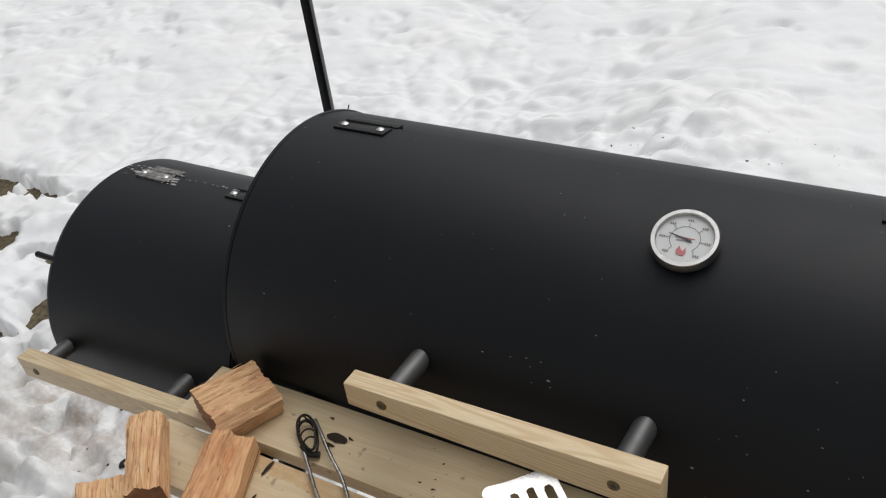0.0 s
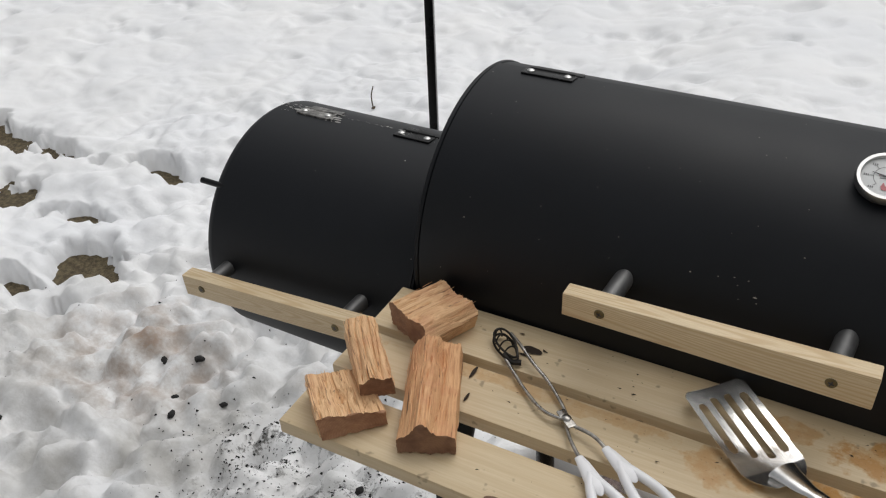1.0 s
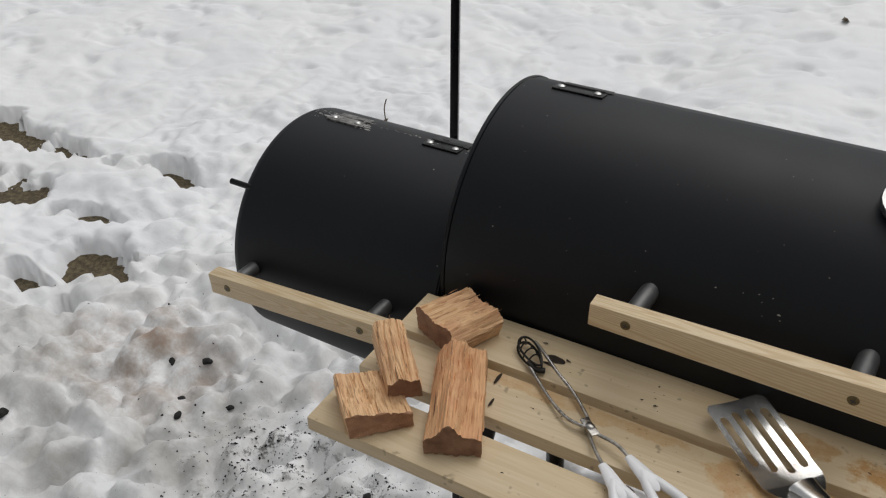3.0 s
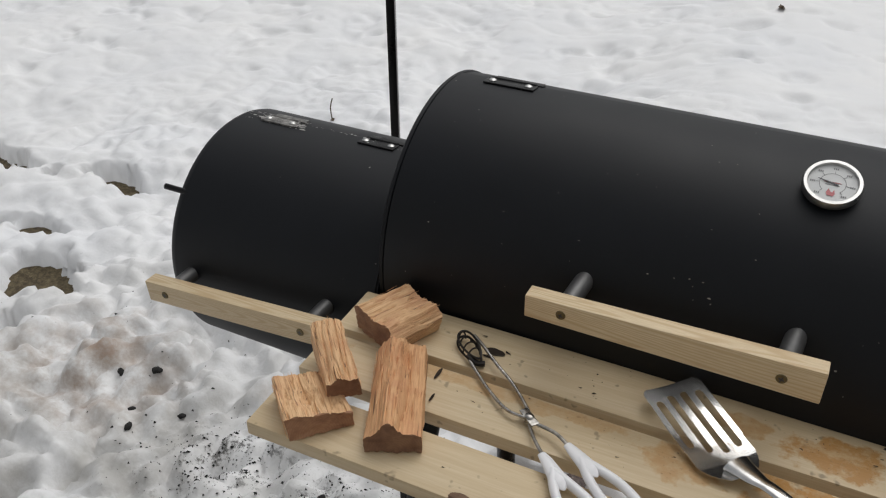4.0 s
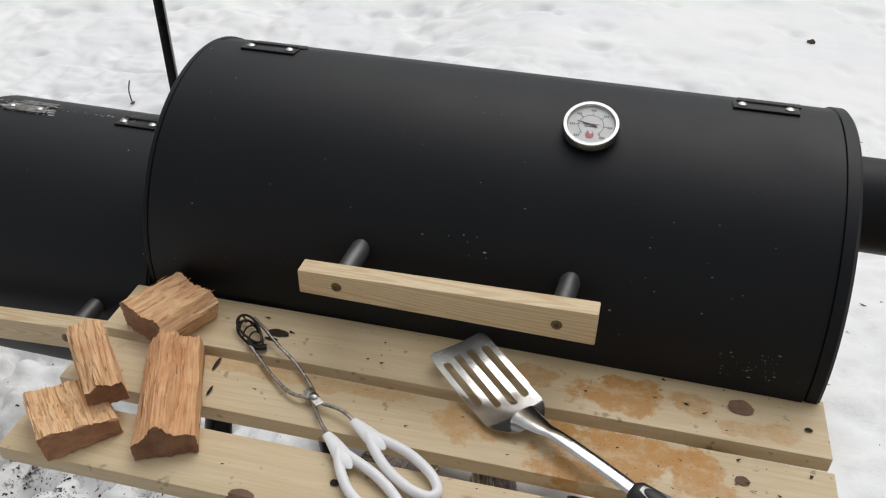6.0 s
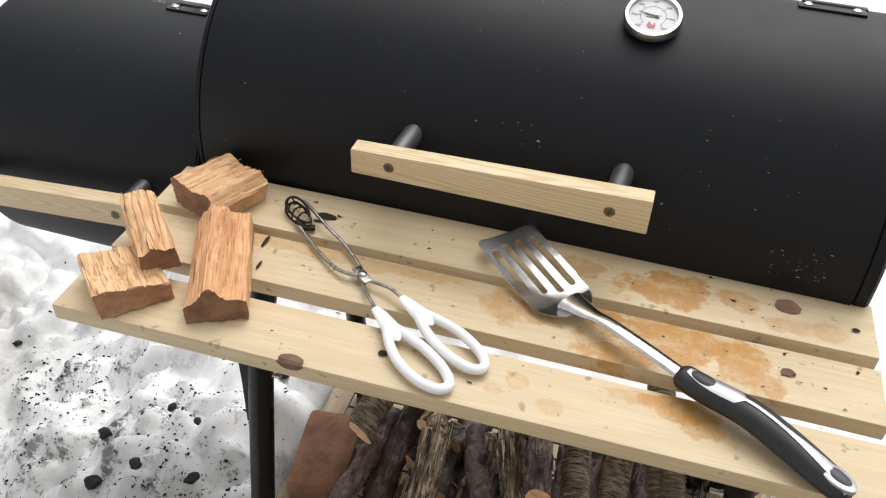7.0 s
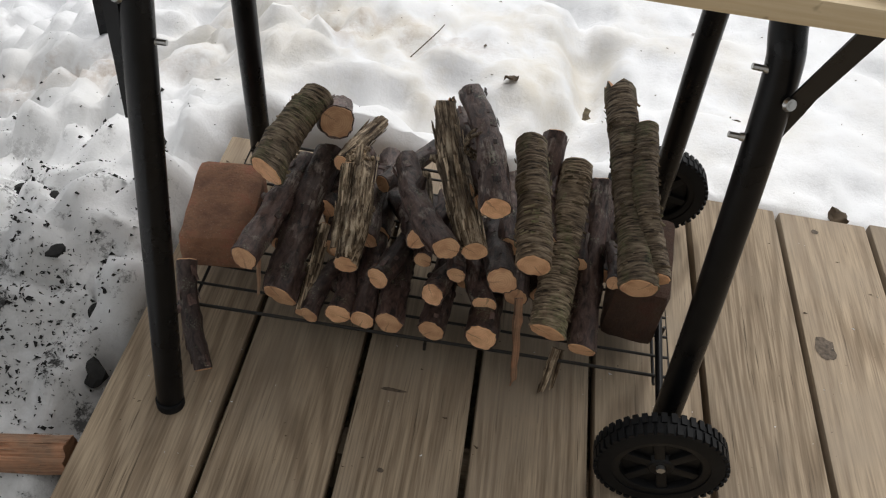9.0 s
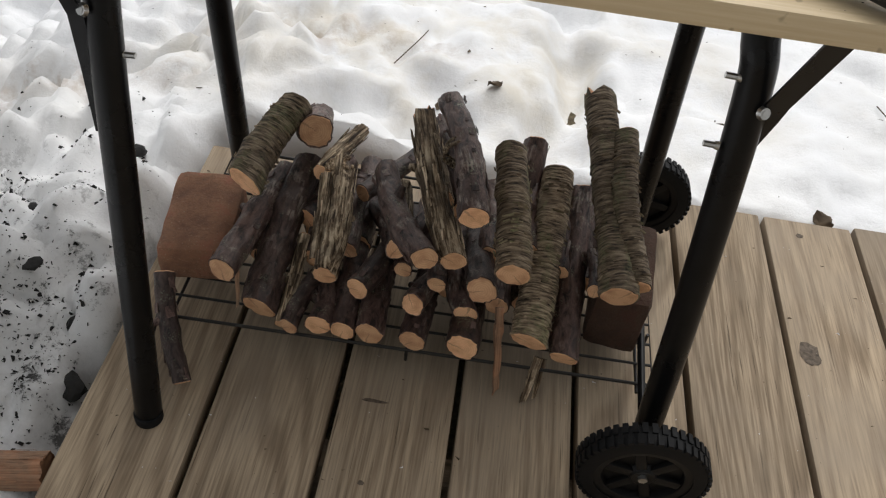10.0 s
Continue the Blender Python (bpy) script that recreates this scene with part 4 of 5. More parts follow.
# wheels on an axle
def wheel(centre):
    c = Vector(centre)
    m = Matrix.Translation(c) @ Matrix.Diagonal((0.92, 0.68, 0.92, 1.0))
    bm = bmesh.new()
    prof = [(-0.020, 0.060), (-0.020, 0.070), (-0.018, 0.0765), (-0.012, 0.0795), (0.012, 0.0795), (0.018, 0.0765), (0.020, 0.070), (0.020, 0.060)]
    n = 96
    rings = [[bm.verts.new(m @ Vector((r * math.cos(q), y, r * math.sin(q)))) for y, r in prof] for q in (2 * math.pi * k / n for k in range(n))]
    for i in range(n):
        p, q = rings[i], rings[(i + 1) % n]
        for j in range(8):
            bm.faces.new((p[j], p[(j + 1) % 8], q[(j + 1) % 8], q[j]))
    wh = part("wheel", bm, RUBBER, smoker, "black moulded wheel with a blocky tread")
    t = bmesh.new()
    for k in range(44):
        for side in (-1, 1):
            box(t, 0.0775, 0.0818, side * 0.0105 - 0.0088, side * 0.0105 + 0.0088, -0.0034, 0.0034, 0, m @ pose(0, 0, 0, 0, 360 / 44 * (k + (0.5 if side > 0 else 0)), 0))
    part("tread", t, RUBBER, wh)
    part("hub", lathe([(-0.0095, 0.003), (-0.0110, 0.0125), (-0.0095, 0.0150), (-0.0030, 0.0175), (-0.0020, 0.0560), (0.0020, 0.0560), (0.0030, 0.0175), (0.0095, 0.0150), (0.0110, 0.0125), (0.0095, 0.003)], c, "Y", 48), HUB, wh)
    part("hub_rim", lathe([(-0.0020, 0.0440), (-0.0105, 0.0460), (-0.0118, 0.0480), (-0.0118, 0.0560), (0.0118, 0.0560), (0.0118, 0.0480), (0.0105, 0.0460), (0.0020, 0.0440)], c, "Y", 48), HUB, wh)
    for k in range(6):
        sp = box_bm(0.014, 0.0500, -0.0140, 0.0140, -0.0068, 0.0068, 0.003, m @ pose(0, 0, 0, 0, 60 * k + 12, 0))
        part("spoke", sp, HUB, wh)
    part("hub_nut", tube([c + Vector((0, -0.008, 0)), c + Vector((0, -0.0145, 0))], 0.0055, 6), STEEL, wh)
    return wh


wheel((0.445, -0.167, 0.0755))
wheel((0.460, 0.306, 0.0755))
part("axle", tube([(0.4452, -0.164, 0.0755), (0.4598, 0.303, 0.0755)], 0.005, 12), TUBE, smoker)

# wire rack between the legs
RACK = 0.045
rack = part("wire_rack", tube([(-0.166, -0.038, RACK), (0.472, -0.024, RACK), (0.472, 0.298, RACK), (-0.166, 0.298, RACK)], 0.0024, 8, closed=True), WIRE, smoker, "thin black wire rack")
for k in range(9):
    y = -0.002 + 0.0345 * k
    part("wire", tube([(-0.166, y, RACK), (0.472, y + 0.010, RACK)], 0.0019, 8), WIRE, rack)
for x in (-0.150, 0.155, 0.452, 0.462):
    part("wire", tube([(x, -0.036, RACK - 0.004), (x, 0.296, RACK - 0.004)], 0.0022, 8), WIRE, rack)
for x, y in ((0.155, -0.033), (-0.163, 0.28), (0.47, 0.06)):
    part("wire", tube([(x, y, RACK), (x, y, RACK - 0.018)], 0.0022, 8), WIRE, rack)
for x0, y0, x1, y1 in ((-0.166, -0.036, -0.150, -0.128), (0.462, -0.024, 0.458, -0.088), (-0.166, 0.296, -0.156, 0.298), (0.470, 0.296, 0.474, 0.280)):
    part("wire", tube([(x0, y0, RACK), (x1, y1, RACK + 0.004)], 0.0022, 8), WIRE, rack)


# ---- firewood branches on the rack ----
BARKS = {"dark": BARK_DARK, "ridged": BARK_RIDGED, "weathered": BARK_GREY, "plain": BARK_DARK}
LABELS = {"dark": "dark smooth-barked branch length, stacked on the wire rack", "ridged": "mossy branch length with ridged bark, stacked on the rack", "weathered": "grey weathered branch length with peeling bark, on the rack", "plain": "dark branch length with a cracked sawn end, in the stack"}
count = [0]


def branch(a, b, r, kind, broken=False, low=RACK + 0.001):
    """A sawn branch length from its near end a to its far end b."""
    count[0] += 1
    seed = count[0] * 3.71
    a, b, r = Vector(a), Vector(b), r * 1.1
    a.z, b.z = max(a.z, low + r * 1.02), max(b.z, low + r * 1.02)
    d = b - a
    length = d.length
    n, rings = 28, max(12, int(length / 0.0035 if kind == "ridged" else length / 0.005))
    bm = bmesh.new()
    rows = []
    bend = Vector((noise.noise(Vector((seed, 0, 0))), noise.noise(Vector((seed, 5, 0))), 0)) * r * 1.5
    rugged = {"dark": 0.15, "ridged": 0.10, "weathered": 0.17, "plain": 0.14}[kind]
    turns = 2.2 if kind == "ridged" else 4.0
    for i in range(rings + 1):
        t = i / rings
        off = bend * math.sin(math.pi * t)
        taper = 1.0 - 0.10 * t
        node = 1 + 0.14 * math.exp(-((t - 0.3 - 0.4 * (count[0] % 5) / 5) / 0.05) ** 2)
        ring = []
        for k in range(n):
            q = 2 * math.pi * k / n
            c, s = math.cos(q), math.sin(q)
            w = 1 + rugged * noise.noise(Vector((c * 1.3, s * 1.3, t * length * 28 + seed))) + rugged * 0.7 * noise.noise(Vector((c * turns, s * turns, t * length * (170 if kind == "ridged" else 45) + seed)))
            w += 0.035 * noise.noise(Vector((c * 9, s * 9, t * length * (260 if kind == "ridged" else 110) + seed)))
            rr = r * taper * w * (1 + (node - 1) * max(0.0, c))
            z = t * length
            if i == 0:
                z += 0.15 * r * c + 0.05 * r * noise.noise(Vector((c * 3, s * 3, seed)))
            if i == rings and broken:
                z += r * (0.5 + 1.3 * noise.noise(Vector((c * 5, s * 5, seed))))
            ring.append(bm.verts.new((off.x + rr * c, off.y + rr * s, z)))
        rows.append(ring)
    for p, q in zip(rows, rows[1:]):
        for k in range(n):
            bm.faces.new((p[k], p[(k + 1) % n], q[(k + 1) % n], q[k]))
    ends = [[v.co.copy() for v in rows[0]], [v.co.copy() for v in rows[-1]]]
    bm.faces.new(rows[0][::-1])
    bm.faces.new(rows[-1])
    ob = thing("firewood_branch", bm, BARKS[kind], LABELS[kind], "firewood", "branch firewood on the rack", m=Matrix.Translation(a) @ d.to_track_quat("Z", "Y").to_matrix().to_4x4())
    flakes = bmesh.new()
    rnd = random.Random(count[0])
    many, fl, fw = {"dark": (16, 0.010, 0.003), "ridged": (60, 0.0016, 0.005), "weathered": (44, 0.034, 0.0016), "plain": (8, 0.010, 0.004)}[kind]
    for _ in range(int(many * length / 0.18) + 3):
        q, t = rnd.uniform(0, 2 * math.pi), rnd.uniform(0.03, 0.95)
        off = bend * math.sin(math.pi * t)
        dq = fw * rnd.uniform(0.5, 1.6) / r
        dz = min(fl * rnd.uniform(0.4, 1.5), (0.985 - t) * length)
        curl = rnd.uniform(0.001, 0.0032)
        rr = r * (1.0 - 0.10 * t) * 1.02
        quad = []
        for s, zz, up in ((-1, 0, 0), (1, 0, 0.3 * curl), (1, 1, curl), (-1, 1, 0.7 * curl)):
            for deep in (0.0, 0.0007):
                a1, r1 = q + s * dq, rr + up + deep
                quad.append(flakes.verts.new((off.x + r1 * math.cos(a1), off.y + r1 * math.sin(a1), t * length + zz * dz)))
        for f in ((0, 2, 4, 6), (1, 7, 5, 3), (0, 1, 3, 2), (2, 3, 5, 4), (4, 5, 7, 6), (6, 7, 1, 0)):
            flakes.faces.new([quad[k] for k in f])
    tagged(part("peeling_bark", flakes, BARKS[kind], ob, smooth=False), kind="stuff")
    if kind in ("dark", "weathered") and count[0] % 2:
        q, t = rnd.uniform(0, 2 * math.pi), rnd.uniform(0.25, 0.8)
        out = Vector((math.cos(q), math.sin(q), 0.5))
        p0 = Vector((0, 0, t * length)) + bend * math.sin(math.pi * t)
        part("twig_stub", tube([p0 + out * (r * 0.6), p0 + out * (r * 1.15), p0 + out * (r * 1.5)], [r * 0.5, r * 0.36, r * 0.26], 9), BARKS[kind], ob)
    for e, (pts, sign) in enumerate(zip(ends, (-1, 1))):
        mid = sum(pts, Vector()) / n
        f = bmesh.new()
        outer = [f.verts.new(mid + (p - mid) * (0.92 + 0.05 * noise.noise(p * 160)) + Vector((0, 0, sign * 0.0004))) for p in pts]
        inner = [f.verts.new(mid + (p - mid) * 0.88 + Vector((0, 0, sign * 0.0016))) for p in pts]
        core = f.verts.new(mid + Vector((0, 0, sign * 0.0018)))
        for k in range(n):
            f.faces.new((outer[k], outer[(k + 1) % n], inner[(k + 1) % n], inner[k]))
            f.faces.new((inner[k], inner[(k + 1) % n], core))
        part("cut_face", f, CUT, ob, "pale orange sawn end")
    return ob


branch((-0.085, 0.100, 0.168), (-0.047, 0.230, 0.205), 0.0232, "ridged")
branch((-0.016, 0.199, 0.189), (-0.040, 0.330, 0.110), 0.0220, "plain")
branch((-0.082, -0.018, 0.127), (-0.057, 0.200, 0.109), 0.0165, "dark")
branch((-0.039, -0.020, 0.050), (-0.024, 0.200, 0.132), 0.0212, "dark")
grey_one = branch((0.041, 0.000, 0.127), (0.022, 0.180, 0.153), 0.0142, "weathered")
branch((0.025, 0.030, 0.116), (0.013, 0.150, 0.156), 0.0098, "weathered")
branch((-0.008, -0.030, 0.044), (-0.008, 0.100, 0.086), 0.0082, "weathered")
branch((0.003, -0.035, 0.018), (0.022, 0.060, 0.010), 0.0121, "dark")
branch((0.039, -0.030, 0.028), (0.018, 0.100, -0.049), 0.0160, "dark")
branch((0.071, -0.030, 0.055), (0.061, 0.200, 0.064), 0.0147, "dark")
branch((0.083, 0.000, 0.111), (0.115, 0.120, 0.096), 0.0142, "dark")
branch((0.105, -0.030, 0.061), (0.106, 0.110, 0.000), 0.0175, "dark")
branch((0.154, 0.000, 0.098), (0.180, 0.100, 0.054), 0.0143, "dark")
branch((0.160, -0.030, 0.059), (0.166, 0.120, -0.033), 0.0160, "dark")
branch((0.163, -0.023, 0.209), (0.090, 0.150, 0.184), 0.0155, "dark")
branch((0.124, 0.030, 0.163), (0.074, 0.190, 0.076), 0.0126, "dark")
branch((0.134, 0.040, 0.117), (0.131, 0.170, 0.100), 0.0109, "dark")
branch((0.180, 0.020, 0.121), (0.168, 0.170, 0.115), 0.0114, "dark")
branch((0.196, -0.010, 0.199), (0.131, 0.200, 0.230), 0.0150, "weathered", True)
vined = branch((0.212, 0.020, 0.244), (0.158, 0.230, 0.249), 0.0164, "dark")
branch((0.235, -0.010, 0.157), (0.223, 0.140, 0.108), 0.0171, "dark")
branch((0.222, 0.010, 0.085), (0.208, 0.140, 0.090), 0.0150, "dark")
branch((0.223, -0.031, 0.058), (0.219, 0.120, -0.045), 0.0200, "dark")
branch((0.267, -0.017, 0.200), (0.246, 0.165, 0.236), 0.0196, "ridged")
branch((0.303, -0.025, 0.095), (0.317, 0.200, 0.183), 0.0215, "ridged")
branch((0.272, 0.100, 0.112), (0.282, 0.240, 0.198), 0.0165, "dark")
branch((0.352, -0.020, 0.057), (0.354, 0.200, 0.158), 0.0180, "dark")
branch((0.393, -0.015, 0.190), (0.354, 0.250, 0.268), 0.0208, "ridged", True)
branch((0.414, 0.002, 0.194), (0.388, 0.195, 0.267), 0.0158, "ridged")
branch((0.369, 0.010, 0.166), (0.373, 0.100, 0.140), 0.0084, "dark")
branch((0.259, 0.020, 0.100), (0.261, 0.170, 0.095), 0.0145, "dark")
# lower layers that carry those on top
branch((-0.054, 0.053, 0.082), (-0.040, 0.170, 0.085), 0.0150, "dark")
branch((-0.010, 0.120, 0.100), (0.000, 0.220, 0.106), 0.0140, "dark")
branch((0.012, 0.073, 0.074), (0.012, 0.190, 0.080), 0.0150, "dark")
branch((0.053, 0.076, 0.099), (0.050, 0.200, 0.115), 0.0150, "dark")
branch((0.130, 0.056, 0.146), (0.110, 0.170, 0.140), 0.0130, "weathered")
branch((0.117, 0.086, 0.095), (0.150, 0.190, 0.095), 0.0150, "dark")
branch((0.192, 0.063, 0.066), (0.195, 0.180, 0.066), 0.0140, "dark")
branch((0.241, 0.073, 0.134), (0.235, 0.190, 0.150), 0.0150, "dark")
branch((0.260, 0.069, 0.064), (0.255, 0.180, 0.068), 0.0150, "dark")
branch((0.285, 0.080, 0.147), (0.285, 0.190, 0.160), 0.0150, "dark")
branch((0.330, 0.066, 0.131), (0.330, 0.190, 0.150), 0.0140, "dark")
branch((0.371, 0.083, 0.100), (0.370, 0.200, 0.120), 0.0150, "dark")
branch((0.170, 0.090, 0.200), (0.130, 0.230, 0.205), 0.0140, "weathered")
branch((0.000, 0.160, 0.150), (0.030, 0.300, 0.120), 0.0110, "weathered")
branch((0.060, 0.150, 0.135), (0.120, 0.260, 0.125), 0.0120, "dark")
branch((0.000, 0.130, 0.066), (0.010, 0.290, 0.066), 0.0170, "dark")
branch((0.060, 0.120, 0.066), (0.052, 0.290, 0.066), 0.0180, "dark")
branch((0.300, 0.060, 0.066), (0.270, 0.280, 0.070), 0.0180, "dark")
branch((0.190, 0.110, 0.066), (0.180, 0.290, 0.066), 0.0190, "dark")
branch((0.200, 0.100, 0.175), (0.150, 0.260, 0.185), 0.0190, "dark")
branch((0.030, 0.192, 0.120), (0.110, 0.193, 0.120), 0.0090, "dark")
branch((-0.161, -0.010, 0.094), (-0.112, -0.112, 0.014), 0.0115, "dark", low=0.001)


def vine(ob, r, z0, turns, pitch, thick, seed):
    """A woody tendril wound round a branch; z0: where it starts along the branch."""
    pts = []
    for k in range(int(turns * 18) + 1):
        q = 2 * math.pi * k / 18
        w = r + thick * (0.7 + 0.8 * noise.noise(Vector((math.cos(q) * 2, math.sin(q) * 2, seed))))
        pts.append((w * math.cos(q + seed), w * math.sin(q + seed), z0 + pitch * q / 6.28 + 0.004 * noise.noise(Vector((q, seed, 1)))))
    part("vine", tube(pts, [thick * (0.75 + 0.4 * noise.noise(Vector((p[2] * 200, seed, 5)))) for p in pts], 7), BARK_GREY, ob, "dry woody vine wound round the branch")


vine(vined, 0.0185, 0.105, 1.6, 0.008, 0.0034, 2.0)
vine(vined, 0.0185, 0.125, 1.1, -0.010, 0.0026, 4.0)
vine(grey_one, 0.0150, 0.150, 2.2, 0.012, 0.0042, 1.0)
vine(grey_one, 0.0150, 0.180, 1.3, -0.014, 0.0034, 3.0)


def splinter(a, b, w, label, seed, material):
    a, b = Vector(a), Vector(b)
    d = b - a
    bm = bmesh.new()
    rows = []
    for i in range(13):
        t = i / 12
        ww = w * (1 - 0.45 * t) * (1 + 0.35 * noise.noise(Vector((seed, t * 9, 0))))
        rows.append([bm.verts.new((ww * sx + 0.3 * w * noise.noise(Vector((seed, t * 5, 3))), 0.45 * ww * sy, t * d.length * (1 - 0.08 * (sx + 1) * (i == 12)))) for sx, sy in ((-1, -1), (1, -0.7), (0.9, 1), (-0.8, 0.8))])
    for p, q in zip(rows, rows[1:]):
        for k in range(4):
            bm.faces.new((p[k], p[(k + 1) % 4], q[(k + 1) % 4], q[k]))
    bm.faces.new(rows[0][::-1])
    bm.faces.new(rows[-1])
    return thing("wood_splinter", bm, material, label, "splinter", m=Matrix.Translation(a) @ d.to_track_quat("Z", "Y").to_matrix().to_4x4(), smooth=False)


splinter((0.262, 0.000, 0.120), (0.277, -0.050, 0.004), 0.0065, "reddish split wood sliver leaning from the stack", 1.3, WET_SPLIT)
splinter((0.322, -0.020, 0.060), (0.312, -0.055, 0.003), 0.0070, "pale torn wood sliver hanging below the rack", 4.1, BARK_GREY)
splinter((0.330, -0.018, 0.056), (0.326, -0.048, 0.006), 0.0045, "thin pale wood sliver hanging below the rack", 7.9, BARK_GREY)
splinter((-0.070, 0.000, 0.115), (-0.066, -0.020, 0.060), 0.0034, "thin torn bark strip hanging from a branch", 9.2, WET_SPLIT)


# ---- bricks on the rack ----
def loose_brick(m, size, label, clay=None):
    bm = box_bm(-size[0] / 2, size[0] / 2, -size[1] / 2, size[1] / 2, 0, size[2], 0.014)
    bmesh.ops.subdivide_edges(bm, edges=bm.edges[:], cuts=5, use_grid_fill=True)
    for v in bm.verts:
        v.co += Vector((noise.noise(v.co * 40), noise.noise(v.co * 40 + Vector((9, 0, 0))), noise.noise(v.co * 40 + Vector((0, 9, 0))))) * 0.0022
        v.co.z = max(v.co.z, 0)
    return thing("brick", bm, clay or BRICK, label, "brick", "bricks at the ends of the rack", m=m)


loose_brick(pose(-0.147, 0.100, RACK + 0.002, 0, 0, 8), (0.096, 0.155, 0.060), "worn red clay brick lying on the rack")
loose_brick(pose(0.420, 0.095, RACK + 0.002, 0, 0, -6), (0.072, 0.150, 0.100), "red clay brick on edge under the branches, darkened for shade", SHADED_BRICK)


# ---- on the shelf: split logs, tongs, turner ----
TOP = 0.6675


def split_log(a, b, width, height, section, seed, label, lean=0.0, shrink=0.95, wood=None, pit=None):
    """A riven billet from its near end a to its far end b; section: outline as fractions of width and height."""
    a, b = Vector(a), Vector(b)
    d = b - a
    length = d.length
    # even points round the outline
    pts = [Vector((x * width, y * height)) for x, y in section]
    seg = [(pts[i], pts[(i + 1) % len(pts)]) for i in range(len(pts))]
    total = sum((q - p).length for p, q in seg)
    n, ring = 110, []
    for k in range(n):
        s = total * k / n
        for p, q in seg:
            le = (q - p).length
            if s <= le:
                ring.append(p.lerp(q, s / le))
                break
            s -= le
    bm = bmesh.new()
    rows, steps = [], 26
    for i in range(steps + 1):
        t = i / steps
        row = []
        for p in ring:
            f = noise.noise(Vector((p.x * 330, p.y * 330, t * 2.2 + seed)))
            g = noise.noise(Vector((p.x * 45, p.y * 45, t * 3 + seed * 2)))
            k = 1 - (1 - shrink) * t
            top = max(0.0, p.y / height - 0.45)
            h = noise.noise(Vector((p.x * 75, seed * 3, t * 1.6))) + 0.4 * noise.noise(Vector((p.x * 160, seed, t * 2.6)))
            x = p.x * k + 0.0006 * f + 0.0022 * g
            y = p.y * k + (0.0006 * f + 0.0022 * g) * (1 if p.y > 0.15 * height else 0) + 0.0050 * h * top
            crease = max(0.0, 0.16 - abs(noise.noise(Vector((p.x * 120, seed * 5, t * 1.1 + p.x * 14))))) / 0.16
            y -= 0.0030 * crease * crease * min(1.0, top * 3)
            if pit:
                y -= pit[2] * math.exp(-((t - pit[0]) / 0.13) ** 2 - ((p.x - pit[1]) / 0.0065) ** 2) * min(1.0, top * 3)
            z = t * length
            if i in (0, steps):
                z += (0.0034 * noise.noise(Vector((p.x * 120, p.y * 120, seed + 9))) + 0.0012 * f) * (1 if i else -1)
            row.append(bm.verts.new((x, max(y, 0), z)))
        rows.append(row)
    for p, q in zip(rows, rows[1:]):
        for k in range(n):
            bm.faces.new((p[k], p[(k + 1) % n], q[(k + 1) % n], q[k]))
    ends = [[v.co.copy() for v in rows[0]], [v.co.copy() for v in rows[-1]]]
    z = d.normalized()
    x = Vector((z.y, -z.x, 0)).normalized()
    y = z.cross(x)
    if y.z < 0:
        x, y = -x, -y
    m = Matrix.Translation(a) @ Matrix((x, y, z)).transposed().to_4x4() @ pose(0, 0, 0, 0, 0, lean)
    ob = thing("split_log", bm, wood or SPLIT, label, "firewood", "split logs on the shelf", m=m)
    rnd = random.Random(int(seed * 10))
    sl = bmesh.new()
    for _ in range(80):
        p = ring[rnd.randrange(n)]
        if p.y < 0.12 * height:
            continue
        t = rnd.uniform(0.0, 0.93)
        le, w, rise = min(rnd.uniform(0.006, 0.024), (1.02 - t) * length), rnd.uniform(0.0002, 0.0006), rnd.uniform(0.0004, 0.0018)
        out = Vector((p.x, p.y - 0.4 * height)).normalized()
        o = Vector((p.x * (1 - (1 - shrink) * t), p.y, t * length))
        a0, b0 = o + Vector((out.x, out.y, 0)) * 0.0006, o + Vector((out.x, out.y, 0)) * rise + Vector((0, 0, le))
        tube([a0, (a0 + b0) / 2 + Vector((out.x, out.y, 0)) * 0.0004, b0], [w, w * 0.9, w * 0.25], 4, bm=sl)
    tagged(part("torn_fibre", sl, wood or SPLIT, ob, smooth=False), kind="stuff")
    for pts3, sign in zip(ends, (-1, 1)):
        mid = sum(pts3, Vector()) / n
        f = bmesh.new()
        rings = []
        for k, dent in ((1.0, 0.0), (0.93, 0.0016), (0.8, 0.0026), (0.6, 0.0022), (0.35, 0.0014)):
            row = []
            for p in pts3:
                q = mid + (p - mid) * k
                q.z = mid.z + (p.z - mid.z) * max(0.0, (k - 0.9) * 10) + (1 - k * k * k) * 0.0012 * -sign + dent * noise.noise(Vector((q.x * 130, q.y * 130, seed)))
                row.append(f.verts.new(q))
            rings.append(row)
        core = f.verts.new(mid)
        for r0, r1 in zip(rings, rings[1:]):
            for k in range(n):
                f.faces.new((r0[k], r0[(k + 1) % n], r1[(k + 1) % n], r1[k]))
        for k in range(n):
            f.faces.new((rings[-1][k], rings[-1][(k + 1) % n], core))
        bmesh.ops.recalc_face_normals(f, faces=f.faces[:])
        part("log_end", f, SPLIT_END, ob, "dark red-brown rough end")
    return ob


